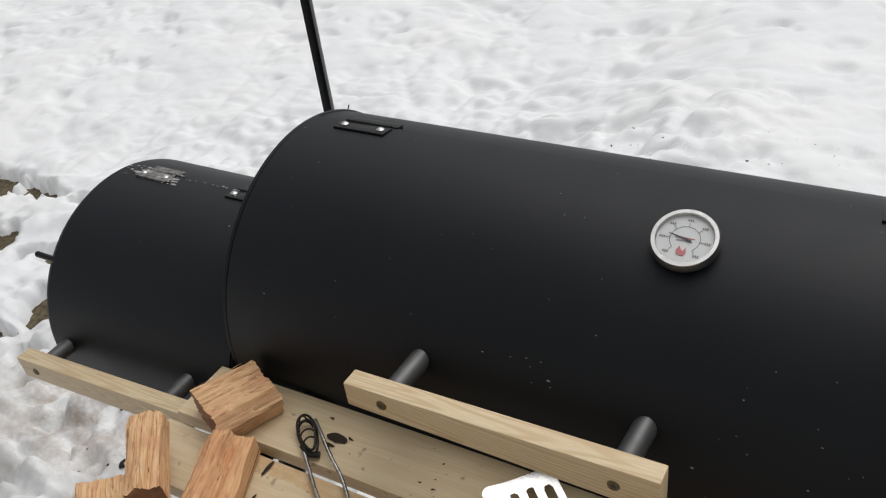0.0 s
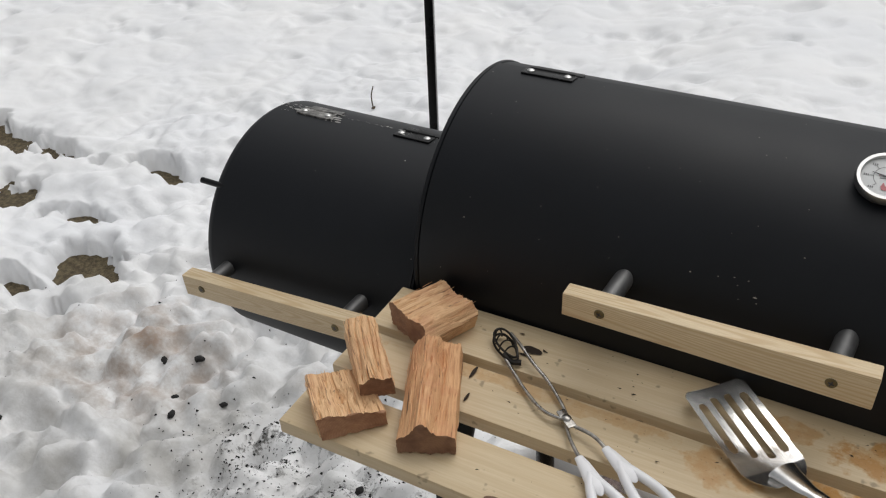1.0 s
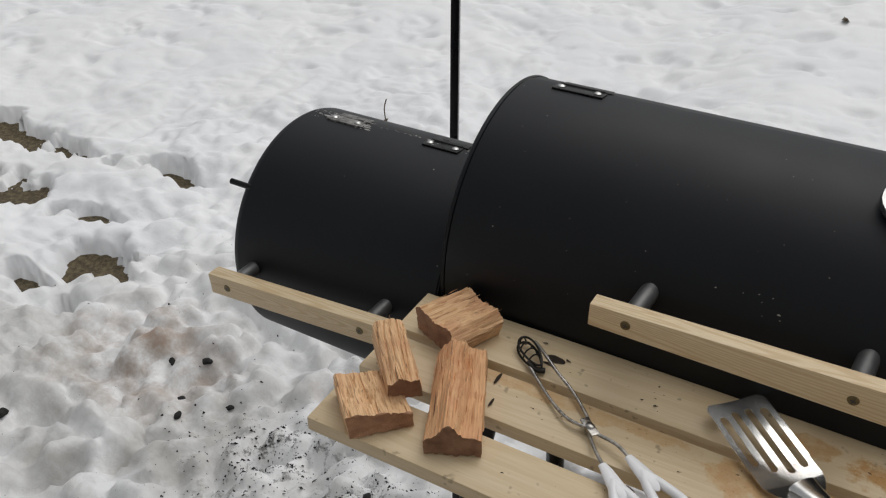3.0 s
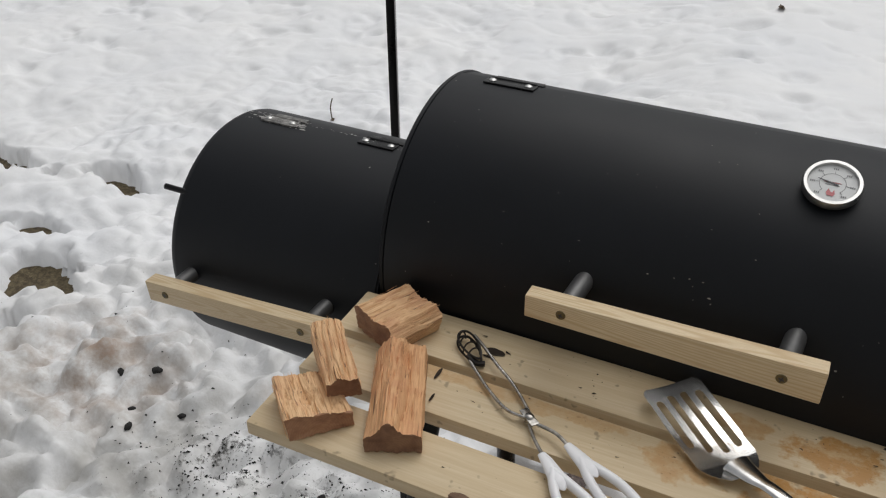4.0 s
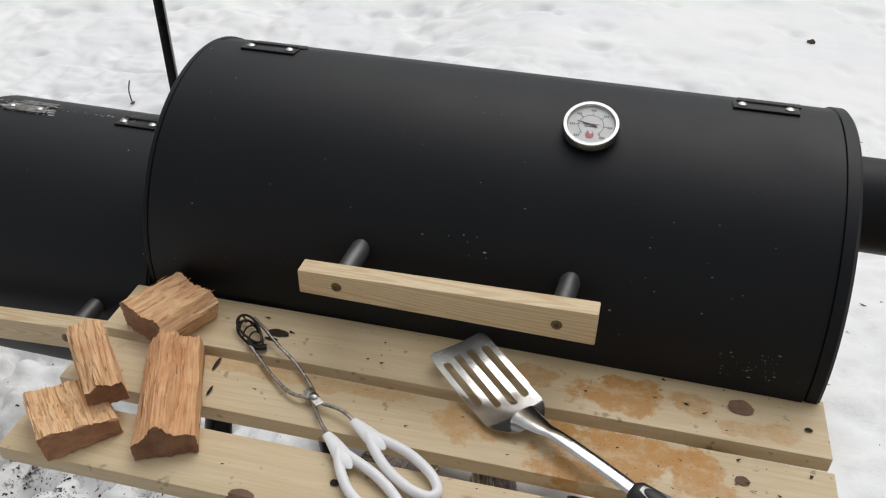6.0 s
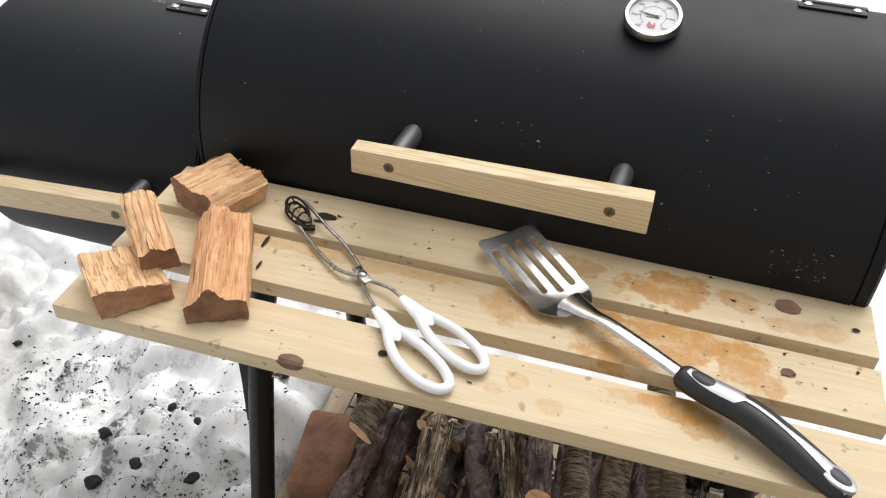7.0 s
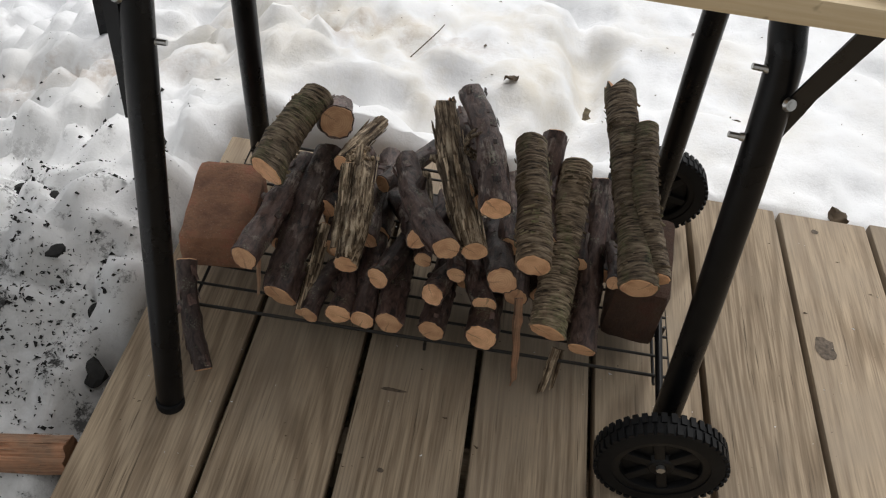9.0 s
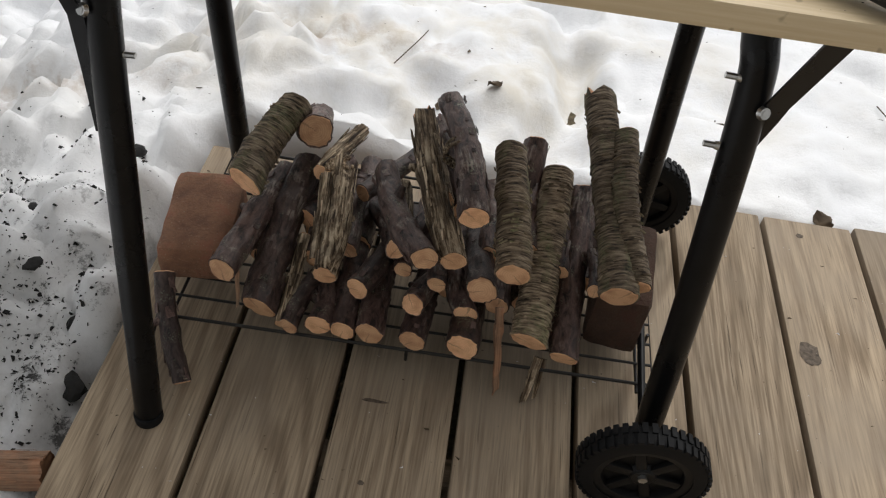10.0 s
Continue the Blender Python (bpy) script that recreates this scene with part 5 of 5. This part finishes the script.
split_log((-0.107, -0.185, TOP), (-0.167, -0.056, TOP), 0.060, 0.038, ((-0.5, 0.0), (0.5, 0.0), (0.49, 0.42), (0.34, 0.72), (0.14, 1.0), (-0.04, 0.98), (-0.20, 0.66), (-0.49, 0.62)), 1.0, "long orange split log with a cracked grain face, on the shelf", pit=(0.82, -0.007, 0.012))
split_log((-0.212, -0.042, TOP), (-0.182, 0.026, TOP), 0.082, 0.038, ((-0.40, 0.0), (0.42, 0.0), (0.50, 0.75), (0.38, 0.95), (0.1, 0.85), (-0.35, 1.0), (-0.5, 0.6)), 2.0, "short wide reddish split log on the shelf")
split_log((-0.188, -0.196, TOP), (-0.240, -0.148, TOP), 0.074, 0.031, ((-0.5, 0.0), (0.46, 0.0), (0.5, 1.0), (0.2, 0.96), (-0.12, 0.84), (-0.48, 0.62)), 3.0, "reddish split log wedge with splintered top, on the shelf", pit=(0.45, 0.008, 0.007))
split_log((-0.184, -0.154, 0.684), (-0.252, -0.082, 0.692), 0.040, 0.031, ((-0.5, 0.0), (0.5, 0.0), (0.46, 0.8), (0.1, 1.0), (-0.42, 0.8)), 4.0, "narrow split log stick leaning on another log", 0)


# scissor tongs
tongs = base_of("scissor_tongs", "sooty wire scissor tongs with white plastic handles, on the shelf", "tongs", Matrix.Translation((0.003, -0.085, TOP)))
P = Vector((0.003, -0.085, TOP))


def tong_line(pts):
    return curve_points([Vector((x, y, TOP + z)) - P for x, y, z in pts], 8)


part("tong_arm", tube(tong_line([(0.059, -0.109, 0.009), (0.037, -0.095, 0.009), (0.014, -0.090, 0.008), (0.003, -0.087, 0.008), (-0.023, -0.083, 0.006), (-0.050, -0.065, 0.004), (-0.076, -0.043, 0.004), (-0.096, -0.026, 0.006)]), 0.0020, 10), TONG, tongs, "bent steel wire arm")
part("tong_arm", tube(tong_line([(0.038, -0.131, 0.008), (0.018, -0.109, 0.006), (0.004, -0.088, 0.004), (-0.003, -0.072, 0.004), (-0.033, -0.043, 0.006), (-0.061, -0.024, 0.009), (-0.085, -0.006, 0.012), (-0.104, 0.008, 0.012)]), 0.0020, 10), TONG, tongs, "bent steel wire arm")
CU, CV, CC = Vector((-0.77, 0.64, 0)), Vector((0.64, 0.77, 0)), Vector((-0.101, -0.010, TOP))
for lift, wide, slant in ((0.0045, 0.0095, 0.002), (0.0125, 0.0085, 0.003)):
    oval = [CC + CU * (0.026 * math.cos(q)) + CV * (wide * math.sin(q) * (1 + 0.3 * math.cos(q))) + Vector((0, 0, lift + slant * math.sin(q))) - P for q in (2 * math.pi * k / 28 for k in range(28))]
    part("claw", tube(oval, 0.0014, 8, closed=True), BURNT, tongs, "soot-black wire claw")
for along in (-0.4, 0.05, 0.5, 0.85):
    w = 0.0085 * math.sqrt(1 - along * along)
    arc_pts = [CC + CU * (0.026 * along) + CV * (w * math.cos(q)) + Vector((0, 0, 0.0035 + 0.0120 * abs(math.sin(q)))) - P for q in (math.pi * k / 10 for k in range(11))]
    part("claw_tooth", tube(arc_pts, 0.0010, 6), BURNT, tongs)
part("claw_bar", tube(tong_line([(-0.098, -0.024, 0.008), (-0.086, -0.028, 0.005), (-0.076, -0.024, 0.004)]), 0.0035, 8), BURNT, tongs)
piv = lathe([(0.0, 0.001), (0.0, 0.0050), (0.0105, 0.0050), (0.0118, 0.0035), (0.0122, 0.001)], (0, 0, 0), "Z", 20)
part("pivot", piv, TONG, tongs, "flattened steel pivot")
part("pivot_plate", box_bm(-0.013, 0.013, -0.0050, 0.0050, 0.008, 0.0100, 0.0008, pose(0, 0, 0, 0, 0, -38)), TONG, tongs)


def finger_loop(a, b, half, bend, label):
    """A closed plastic loop from its neck a to its end b, with a thick neck."""
    a, b = Vector(a), Vector(b)
    d = b - a
    u = d.normalized()
    v = Vector((-u.y, u.x, 0))
    L = d.length
    shape = ((0.10, 0.06), (0.28, 0.55), (0.52, 0.98), (0.78, 0.95), (0.95, 0.55), (1.0, 0.0), (0.95, -0.55), (0.78, -0.95), (0.52, -0.98), (0.28, -0.60), (0.10, -0.06))
    pts = [a + u * (L * s) + v * (half * w + bend * math.sin(math.pi * s)) - P for s, w in shape]
    line = curve_points(pts, 5, True)
    bm = tube(line, 0.0050, 12, closed=True)
    tube([a - u * 0.014 - P, a - u * 0.004 - P, a + u * (0.10 * L) + v * bend * 0.3 - P, a + u * (0.22 * L) + v * bend * 0.6 - P, a + u * (0.27 * L) + v * bend * 0.7 - P, a + u * (0.33 * L) + v * bend * 0.85 - P], [0.0045, 0.0065, 0.0085, 0.0100, 0.0080, 0.0012], 16, flat=0.52, bm=bm)
    return part("finger_loop", bm, WHITE, tongs, label)


finger_loop((0.044, -0.136, TOP + 0.0085), (0.127, -0.200, TOP + 0.0055), 0.0150, -0.004, "scuffed white plastic finger loop")
finger_loop((0.064, -0.112, TOP + 0.0090), (0.152, -0.167, TOP + 0.0060), 0.0140, 0.000, "scuffed white plastic finger loop")

# slotted turner
U = Vector((0.0945, -0.0865, 0)).normalized()
tip = Vector((0.124, 0.024, TOP))
tm2 = Matrix.Translation(tip) @ Matrix((U, Vector((-U.y, U.x, 0)), Vector((0, 0, 1)))).transposed().to_4x4()
turner = base_of("slotted_turner", "polished steel slotted turner with a black and silver grip", "spatula", tm2)


def blade_inside(x, y):
    w = 0.0365 - 0.0015 * x / 0.128
    if x > 0.100:
        w -= 0.020 * ((x - 0.100) / 0.034) ** 2
    if abs(y) > w or x < 0:
        return False
    if x < 0.010 and abs(y) > w - 0.010 and math.hypot(x - 0.010, abs(y) - (w - 0.010)) > 0.010:
        return False
    for c, x0, x1 in ((-0.0245, 0.022, 0.078), (-0.0082, 0.018, 0.088), (0.0082, 0.018, 0.094), (0.0245, 0.022, 0.092)):
        if abs(y - c) < 0.0042 and x0 <= x <= x1:
            return False
        for e in (x0, x1):
            if math.hypot(x - e, y - c) < 0.0042:
                return False
    return True


def blade_lift(x, y):
    return 0.0035 + 0.006 * max(0.0, (x - 0.09) / 0.04) ** 2 - 0.0030 * math.cos(y * 42) + 0.012 * max(0.0, 1 - x / 0.11)


part("blade", plate(blade_inside, 0, 0.134, 134, -0.038, 0.038, 76, 0.0012, blade_lift), CHROME, turner, "slotted polished steel blade, smeared")
to_local = tm2.inverted()


def local(x, y, z):
    return to_local @ Vector((x, y, TOP + z))


neck = curve_points([local(0.212, -0.052, 0.008), local(0.232, -0.068, 0.013), local(0.252, -0.080, 0.017), local(0.290, -0.102, 0.017), local(0.336, -0.130, 0.016)], 6)
part("neck", tube(neck, [0.0165 - 0.0085 * min(1, i / 9) for i in range(len(neck))], 16, flat=0.42), CHROME, turner, "polished steel neck")
gl = [local(0.324, -0.124, 0.016), local(0.345, -0.136, 0.017), local(0.385, -0.154, 0.019), local(0.420, -0.175, 0.015), local(0.448, -0.196, 0.0125), local(0.466, -0.210, 0.0115)]
grip_line = curve_points(gl, 7)
gn = len(grip_line)
grip_r = [0.0125 + 0.0025 * math.sin(math.pi * i / (gn - 1)) - 0.004 * max(0, (i / (gn - 1) - 0.93) / 0.07) - 0.003 * max(0, 1 - i / 2) for i in range(gn)]
grip = part("grip", tube(grip_line, grip_r, 20, flat=0.80), GRIP, turner, "black rubber grip")
inlay = bmesh.new()
rows = []
for i in range(3, gn - 1):
    p = grip_line[i]
    d = (grip_line[i + 1] - grip_line[i - 1]).normalized()
    side = Vector((-d.y, d.x, 0)).normalized()
    t = i / (gn - 1)
    w = 0.0016 + 0.0072 * max(0, math.sin(math.pi * max(0, (t - 0.05) / 0.5))) * (t < 0.36) + 0.0070 * max(0.0, (t - 0.55) / 0.45)
    up = grip_r[i] * 0.80 + 0.0004
    rows.append([inlay.verts.new(p + side * s + Vector((0, 0, up * math.sqrt(max(0, 1 - (s / grip_r[i]) ** 2)) + 0.0005))) for s in (-w, -w / 2, 0, w / 2, w)])
for p, q in zip(rows, rows[1:]):
    for k in range(4):
        inlay.faces.new((p[k], p[k + 1], q[k + 1], q[k]))
part("inlay", inlay, SILVER, grip, "shiny silver inlay strip")


def pad(t, rx, ry, material, name, lift):
    i = int(t * (gn - 1))
    p = grip_line[i]
    d = (grip_line[i + 1] - grip_line[i - 1]).normalized()
    m = Matrix.Translation(p + Vector((0, 0, grip_r[i] * 0.80 + lift))) @ pose(0, 0, 0, 0, 0, math.degrees(math.atan2(d.y, d.x)))
    bm = lathe([(-0.004, 0.0005), (-0.004, 1.0), (0.0, 0.98), (0.0012, 0.7), (0.0014, 0.001)], (0, 0, 0), "Z", 28)
    bmesh.ops.transform(bm, matrix=m @ Matrix.Diagonal((rx, ry, 1, 1)), verts=bm.verts[:])
    part(name, bm, material, grip)


pad(0.22, 0.0135, 0.0062, GRIP, "thumb_pad", 0.0004)
pad(0.88, 0.0170, 0.0095, SILVER, "end_inlay", -0.0012)
pad(0.88, 0.0120, 0.0058, INK, "hanging_hole", 0.0002)

# bits of charcoal and bark on the slats
specks = bmesh.new()
srng = random.Random(5)
for i in range(230):
    y0, slope, wide = ((-0.031, 0.018, 0.079), (-0.115, 0.010, 0.071), (-0.211, 0.018, 0.070))[(0, 0, 1, 1, 2)[i % 5]]
    x = srng.gauss(0.40, 0.10) if i % 3 else srng.gauss(0.02, 0.10)
    if not -0.25 < x < 0.50:
        continue
    y = y0 + slope * x + wide * srng.uniform(0.08, 0.92)
    r = 0.0005 + 0.0018 * srng.random() ** 4
    v = [specks.verts.new((x + r * srng.uniform(-2, 2), y + r * srng.uniform(-1.2, 1.2), TOP - 0.0007 + r * k)) for k in (0.0, 0.1, 0.3, 0.8)]
    for f in ((0, 1, 2), (0, 2, 3), (0, 3, 1), (1, 3, 2)):
        specks.faces.new([v[k] for k in f])
thing("bark_specks", specks, HOLE, "tiny dark bark specks strewn on the pine shelf", "litter", kind="stuff", smooth=False)

# ---- pole behind the firebox ----
thing("garden_pole", box_bm(-0.0085, 0.0085, -0.0085, 0.0085, 0, 2.6, 0.001), TUBE, "thin black square steel pole standing in the snow", "pole", m=pose(-0.613, 0.717, -0.45, 0, 0, 20))


# ---- loose litter on the snow ----
def snow_z(x, y):
    return float(snow_height(np.array([[x]]), np.array([[y]]))[0, 0])


def lump(r, seed, squash=0.7):
    bm = bmesh.new()
    bmesh.ops.create_icosphere(bm, subdivisions=2, radius=r)
    for v in bm.verts:
        k = 1 + 0.55 * noise.noise(v.co / r * 0.9 + Vector((seed, 0, 0))) + 0.25 * noise.noise(v.co / r * 2.3 + Vector((0, seed, 0)))
        v.co = Vector((v.co.x * k * 1.25, v.co.y * k, v.co.z * k * squash))
    return bm


rng = random.Random(11)
for x, y, r in ((-1.45, 0.52, 0.020), (-1.345, 0.56, 0.022), (-1.34, 0.44, 0.018), (-1.27, 0.36, 0.018), (-1.71, 0.13, 0.03), (-1.16, 0.45, 0.016), (-0.33, 0.31, 0.022), (-0.43, 0.15, 0.016), (-0.36, 0.02, 0.018), (-0.30, -0.02, 0.020), (-0.27, -0.10, 0.028), (-0.52, 0.20, 0.015), (-0.62, 0.12, 0.022), (-0.58, 0.02, 0.024), (-0.70, 0.06, 0.026), (-0.48, 0.03, 0.02)):
    thing("charcoal_lump", lump(r * 0.55, x * 40), COAL, "black charcoal lump lying on the dirty snow", "charcoal", "charcoal lumps in the snow", m=pose(x, y, snow_z(x, y) + r * 0.2, 0, 0, x * 900), smooth=False)
crumbs = bmesh.new()
nests = [(rng.gauss(-0.58, 0.22), rng.gauss(0.02, 0.20), rng.uniform(0.012, 0.05)) for k in range(60)]
for i in range(6400):
    x, y = rng.gauss(-0.62, 0.26), rng.gauss(0.05, 0.22)
    if i % 2:
        cx, cy, cr = nests[int(60 * rng.random() ** 1.6)]
        x, y = rng.gauss(cx, cr), rng.gauss(cy, cr * 0.8)
    if i % 4 == 0:
        x, y = rng.gauss(-0.36, 0.07), rng.gauss(-0.10, 0.11)
    elif i % 6 == 1:
        x, y = rng.gauss(-0.92, 0.13), rng.gauss(0.33, 0.09)
    if i > 5950:
        x, y = rng.uniform(-2.2, -0.3), rng.uniform(-0.2, 1.2)
    if x > DECK_LEFT - 0.03:
        continue
    r = 0.0010 + 0.0055 * rng.random() ** 5
    if i % 4 == 0 or i % 6 == 1:
        r = 0.0014 + 0.0055 * rng.random() ** 3
    z = snow_z(x, y)
    if z < float(soil_height(np.array([[x]]), np.array([[y]]))[0, 0]):
        continue
    ang = [rng.uniform(0, 6.28) + k for k in (0, 1.6, 3.1, 4.7)]
    v = [crumbs.verts.new((x + r * math.cos(q) * rng.uniform(0.6, 1.2), y + r * math.sin(q) * rng.uniform(0.5, 1.0), z + r * rng.uniform(-0.4, 0.1))) for q in ang]
    v.append(crumbs.verts.new((x, y, z + r * rng.uniform(0.4, 0.9))))
    for f in ((0, 1, 4), (1, 2, 4), (2, 3, 4), (3, 0, 4), (3, 2, 1, 0)):
        crumbs.faces.new([v[k] for k in f])
thing("charcoal_crumbs", crumbs, COAL, "scattered black charcoal crumbs on grey ashy snow", "charcoal", kind="stuff", smooth=False)
litter = bmesh.new()
for i in range(420):
    x, y = rng.uniform(-0.6, 1.6), rng.uniform(0.42, 2.2)
    r = 0.0015 + 0.005 * rng.random() ** 4
    z = snow_z(x, y)
    v = [litter.verts.new((x + r * rng.uniform(-1.8, 1.8), y + r * rng.uniform(-1, 1), z + r * k)) for k in (-0.3, 0.1, 0.4, 0.7)]
    for f in ((0, 1, 2), (0, 2, 3), (0, 3, 1), (1, 3, 2)):
        litter.faces.new([v[k] for k in f])
thing("bark_litter", litter, LEAF, "tiny dark bark bits strewn over the snow", "litter", kind="stuff", smooth=False)


def leaf(x, y, r, seed):
    bm = bmesh.new()
    rows = []
    for i in range(7):
        t = i / 6
        w = r * math.sin(math.pi * min(0.97, t + 0.03)) * 0.7
        rows.append([bm.verts.new(((t - 0.5) * 2 * r, w * s, 0.35 * r * math.sin(s * 2 + seed) + 0.4 * r * noise.noise(Vector((t * 3, s, seed))) + 0.15 * r)) for s in (-1, -0.4, 0.2, 0.7, 1)])
    for p, q in zip(rows, rows[1:]):
        for k in range(4):
            bm.faces.new((p[k], p[k + 1], q[k + 1], q[k]))
    ext = bmesh.ops.extrude_face_region(bm, geom=bm.faces[:])
    bmesh.ops.translate(bm, vec=(0, 0, 0.0012), verts=[g for g in ext["geom"] if isinstance(g, bmesh.types.BMVert)])
    thing("dead_leaf", bm, LEAF, "curled dark brown dead leaf on the snow", "leaf", "dead leaves on the snow", m=pose(x, y, snow_z(x, y) + 0.004, 0, 0, seed * 77))


# the one at (0.97, 3.16) stands in for a dark, shadowed pit with branches
for x, y, r in ((0.219, 0.631, 0.014), (0.797, 0.415, 0.020), (0.12, 0.60, 0.008), (0.30, 0.52, 0.006), (0.32, 0.50, 0.005), (-1.8, 2.20, 0.012), (0.97, 3.16, 0.018), (-0.17, 4.2, 0.03), (-0.36, 0.31, 0.014)):
    leaf(x, y, r, abs(x * 13 + y * 7))


def twig(points, r, label):
    pts = [Vector((x, y, snow_z(x, y) + h)) for x, y, h in points]
    thing("twig", tube(curve_points(pts, 5), r, 6), LEAF, label, "twig", "twigs on the snow")


twig([(-1.80, 2.20, 0.0), (-1.82, 2.22, 0.04), (-1.82, 2.24, 0.075)], 0.0028, "short brown stalk poking out of the snow")
twig([(0.02, 0.70, 0.004), (0.06, 0.76, 0.012), (0.07, 0.82, 0.006)], 0.0012, "thin dry grass stalk on the snow")
twig([(1.02, 0.62, 0.004), (0.98, 0.70, 0.012), (0.96, 0.76, 0.006)], 0.0012, "thin dry grass stalk on the snow")
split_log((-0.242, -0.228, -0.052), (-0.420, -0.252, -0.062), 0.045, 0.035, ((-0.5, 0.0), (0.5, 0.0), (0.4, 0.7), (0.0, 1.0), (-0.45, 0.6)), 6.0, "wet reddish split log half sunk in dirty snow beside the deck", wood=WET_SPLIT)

# ---- deck boards ----
deck = tagged(new("deck"), "weathered brown timber deck with open joints", "deck", kind="structure")
shapes = []
for k in range(4):
    bm = box_bm(-1.5, 1.5, -PITCH / 2 + 0.0042, PITCH / 2 - 0.0042, -0.030, 0, 0.004)
    bmesh.ops.recalc_face_normals(bm, faces=bm.faces[:])
    me = bpy.data.meshes.new("board")
    bm.to_mesh(me)
    bm.free()
    me.polygons.foreach_set("use_smooth", [True] * len(me.polygons))
    me.set_sharp_from_angle(angle=radians(38))
    me.materials.append(DECK)
    shapes.append(me)
for k in range(20):
    ob = new("board", shapes[k % 4])
    ob.parent = deck
    x = DECK_LEFT + PITCH * (k + 0.5)
    back = 0.350 + 0.050 * min(1.0, (x + 0.228) / 1.07) + 0.004 * (k % 3)
    ob.matrix_local = pose(x, back - 1.5, 0.0, 0, 0, 90)
for kx, ky, ra, rb in ((0.717, 0.111, 0.015, 0.022), (0.125, -0.085, 0.018, 0.0025), (0.13, -0.20, 0.004, 0.003), (0.60, 0.34, 0.006, 0.005), (0.745, 0.36, 0.006, 0.005)):
    bm = bmesh.new()
    vs = []
    for k in range(20):
        q = 2 * math.pi * k / 20
        w = 1 + 0.35 * noise.noise(Vector((math.cos(q) * 2, math.sin(q) * 2, kx * 90)))
        vs.append(bm.verts.new((kx + ra * w * math.cos(q), ky + rb * w * math.sin(q), 0.0006)))
    mid = bm.verts.new((kx, ky, 0.0012))
    for k in range(20):
        bm.faces.new((vs[k], vs[(k + 1) % 20], mid))
    part("knot", bm, DECK_KNOT, deck)
joists = box_bm(DECK_LEFT + 0.03, 2.75, 0.28, 0.318, -0.12, -0.032, 0)
for y in (-0.15, -0.6, -1.05, -1.5, -2.0, -2.5):
    box(joists, DECK_LEFT + 0.03, 2.75, y - 0.019, y + 0.019, -0.12, -0.032)
part("joists", joists, DECK, deck, smooth=False)

# ---- house wall assumed behind the camera, never in view, added to block sky light ----
house = tagged(new("wall_unseen_house"), "unseen grey clapboard house wall, assumed behind the deck", "wall", kind="structure")
SIDING = plain("painted_siding", (0.42, 0.42, 0.40), 0.6, 0, 0.15, 12)
part("wall_core", box_bm(-1.4, 5.0, -2.75, -2.62, -0.4, 5.0), SIDING, house, smooth=False)
for k in range(26):
    part("clapboard", box_bm(-1.4, 5.0, -2.622, -2.604, -0.3 + 0.2 * k, -0.102 + 0.2 * k, 0.003, None), SIDING, house, smooth=False)

dust = bmesh.new()
for i in range(260):
    x, y = rng.uniform(-0.21, 1.0), rng.uniform(-0.40, 0.33)
    r = 0.0006 + 0.0022 * rng.random() ** 4
    v = [dust.verts.new((x + r * rng.uniform(-2, 2), y + r * rng.uniform(-1, 1), 0.0004 + r * k)) for k in (0.0, 0.1, 0.3, 0.8)]
    for f in ((0, 1, 2), (0, 2, 3), (0, 3, 1), (1, 3, 2)):
        dust.faces.new([v[k] for k in f])
thing("bark_crumbs", dust, LEAF, "tiny bark crumbs scattered on the deck boards", "litter", kind="stuff", smooth=False)
chips = bmesh.new()
for i in range(120):
    x, y = rng.uniform(-0.21, 1.0), rng.uniform(-0.40, 0.33)
    r = 0.0006 + 0.0018 * rng.random() ** 4
    v = [chips.verts.new((x + r * rng.uniform(-2, 2), y + r * rng.uniform(-1, 1), 0.0004 + r * k)) for k in (0.0, 0.1, 0.3, 0.8)]
    for f in ((0, 1, 2), (0, 2, 3), (0, 3, 1), (1, 3, 2)):
        chips.faces.new([v[k] for k in f])
thing("ice_crumbs", chips, SNOW, "tiny white ice crumbs scattered on the deck boards", "ice", kind="stuff", smooth=False)
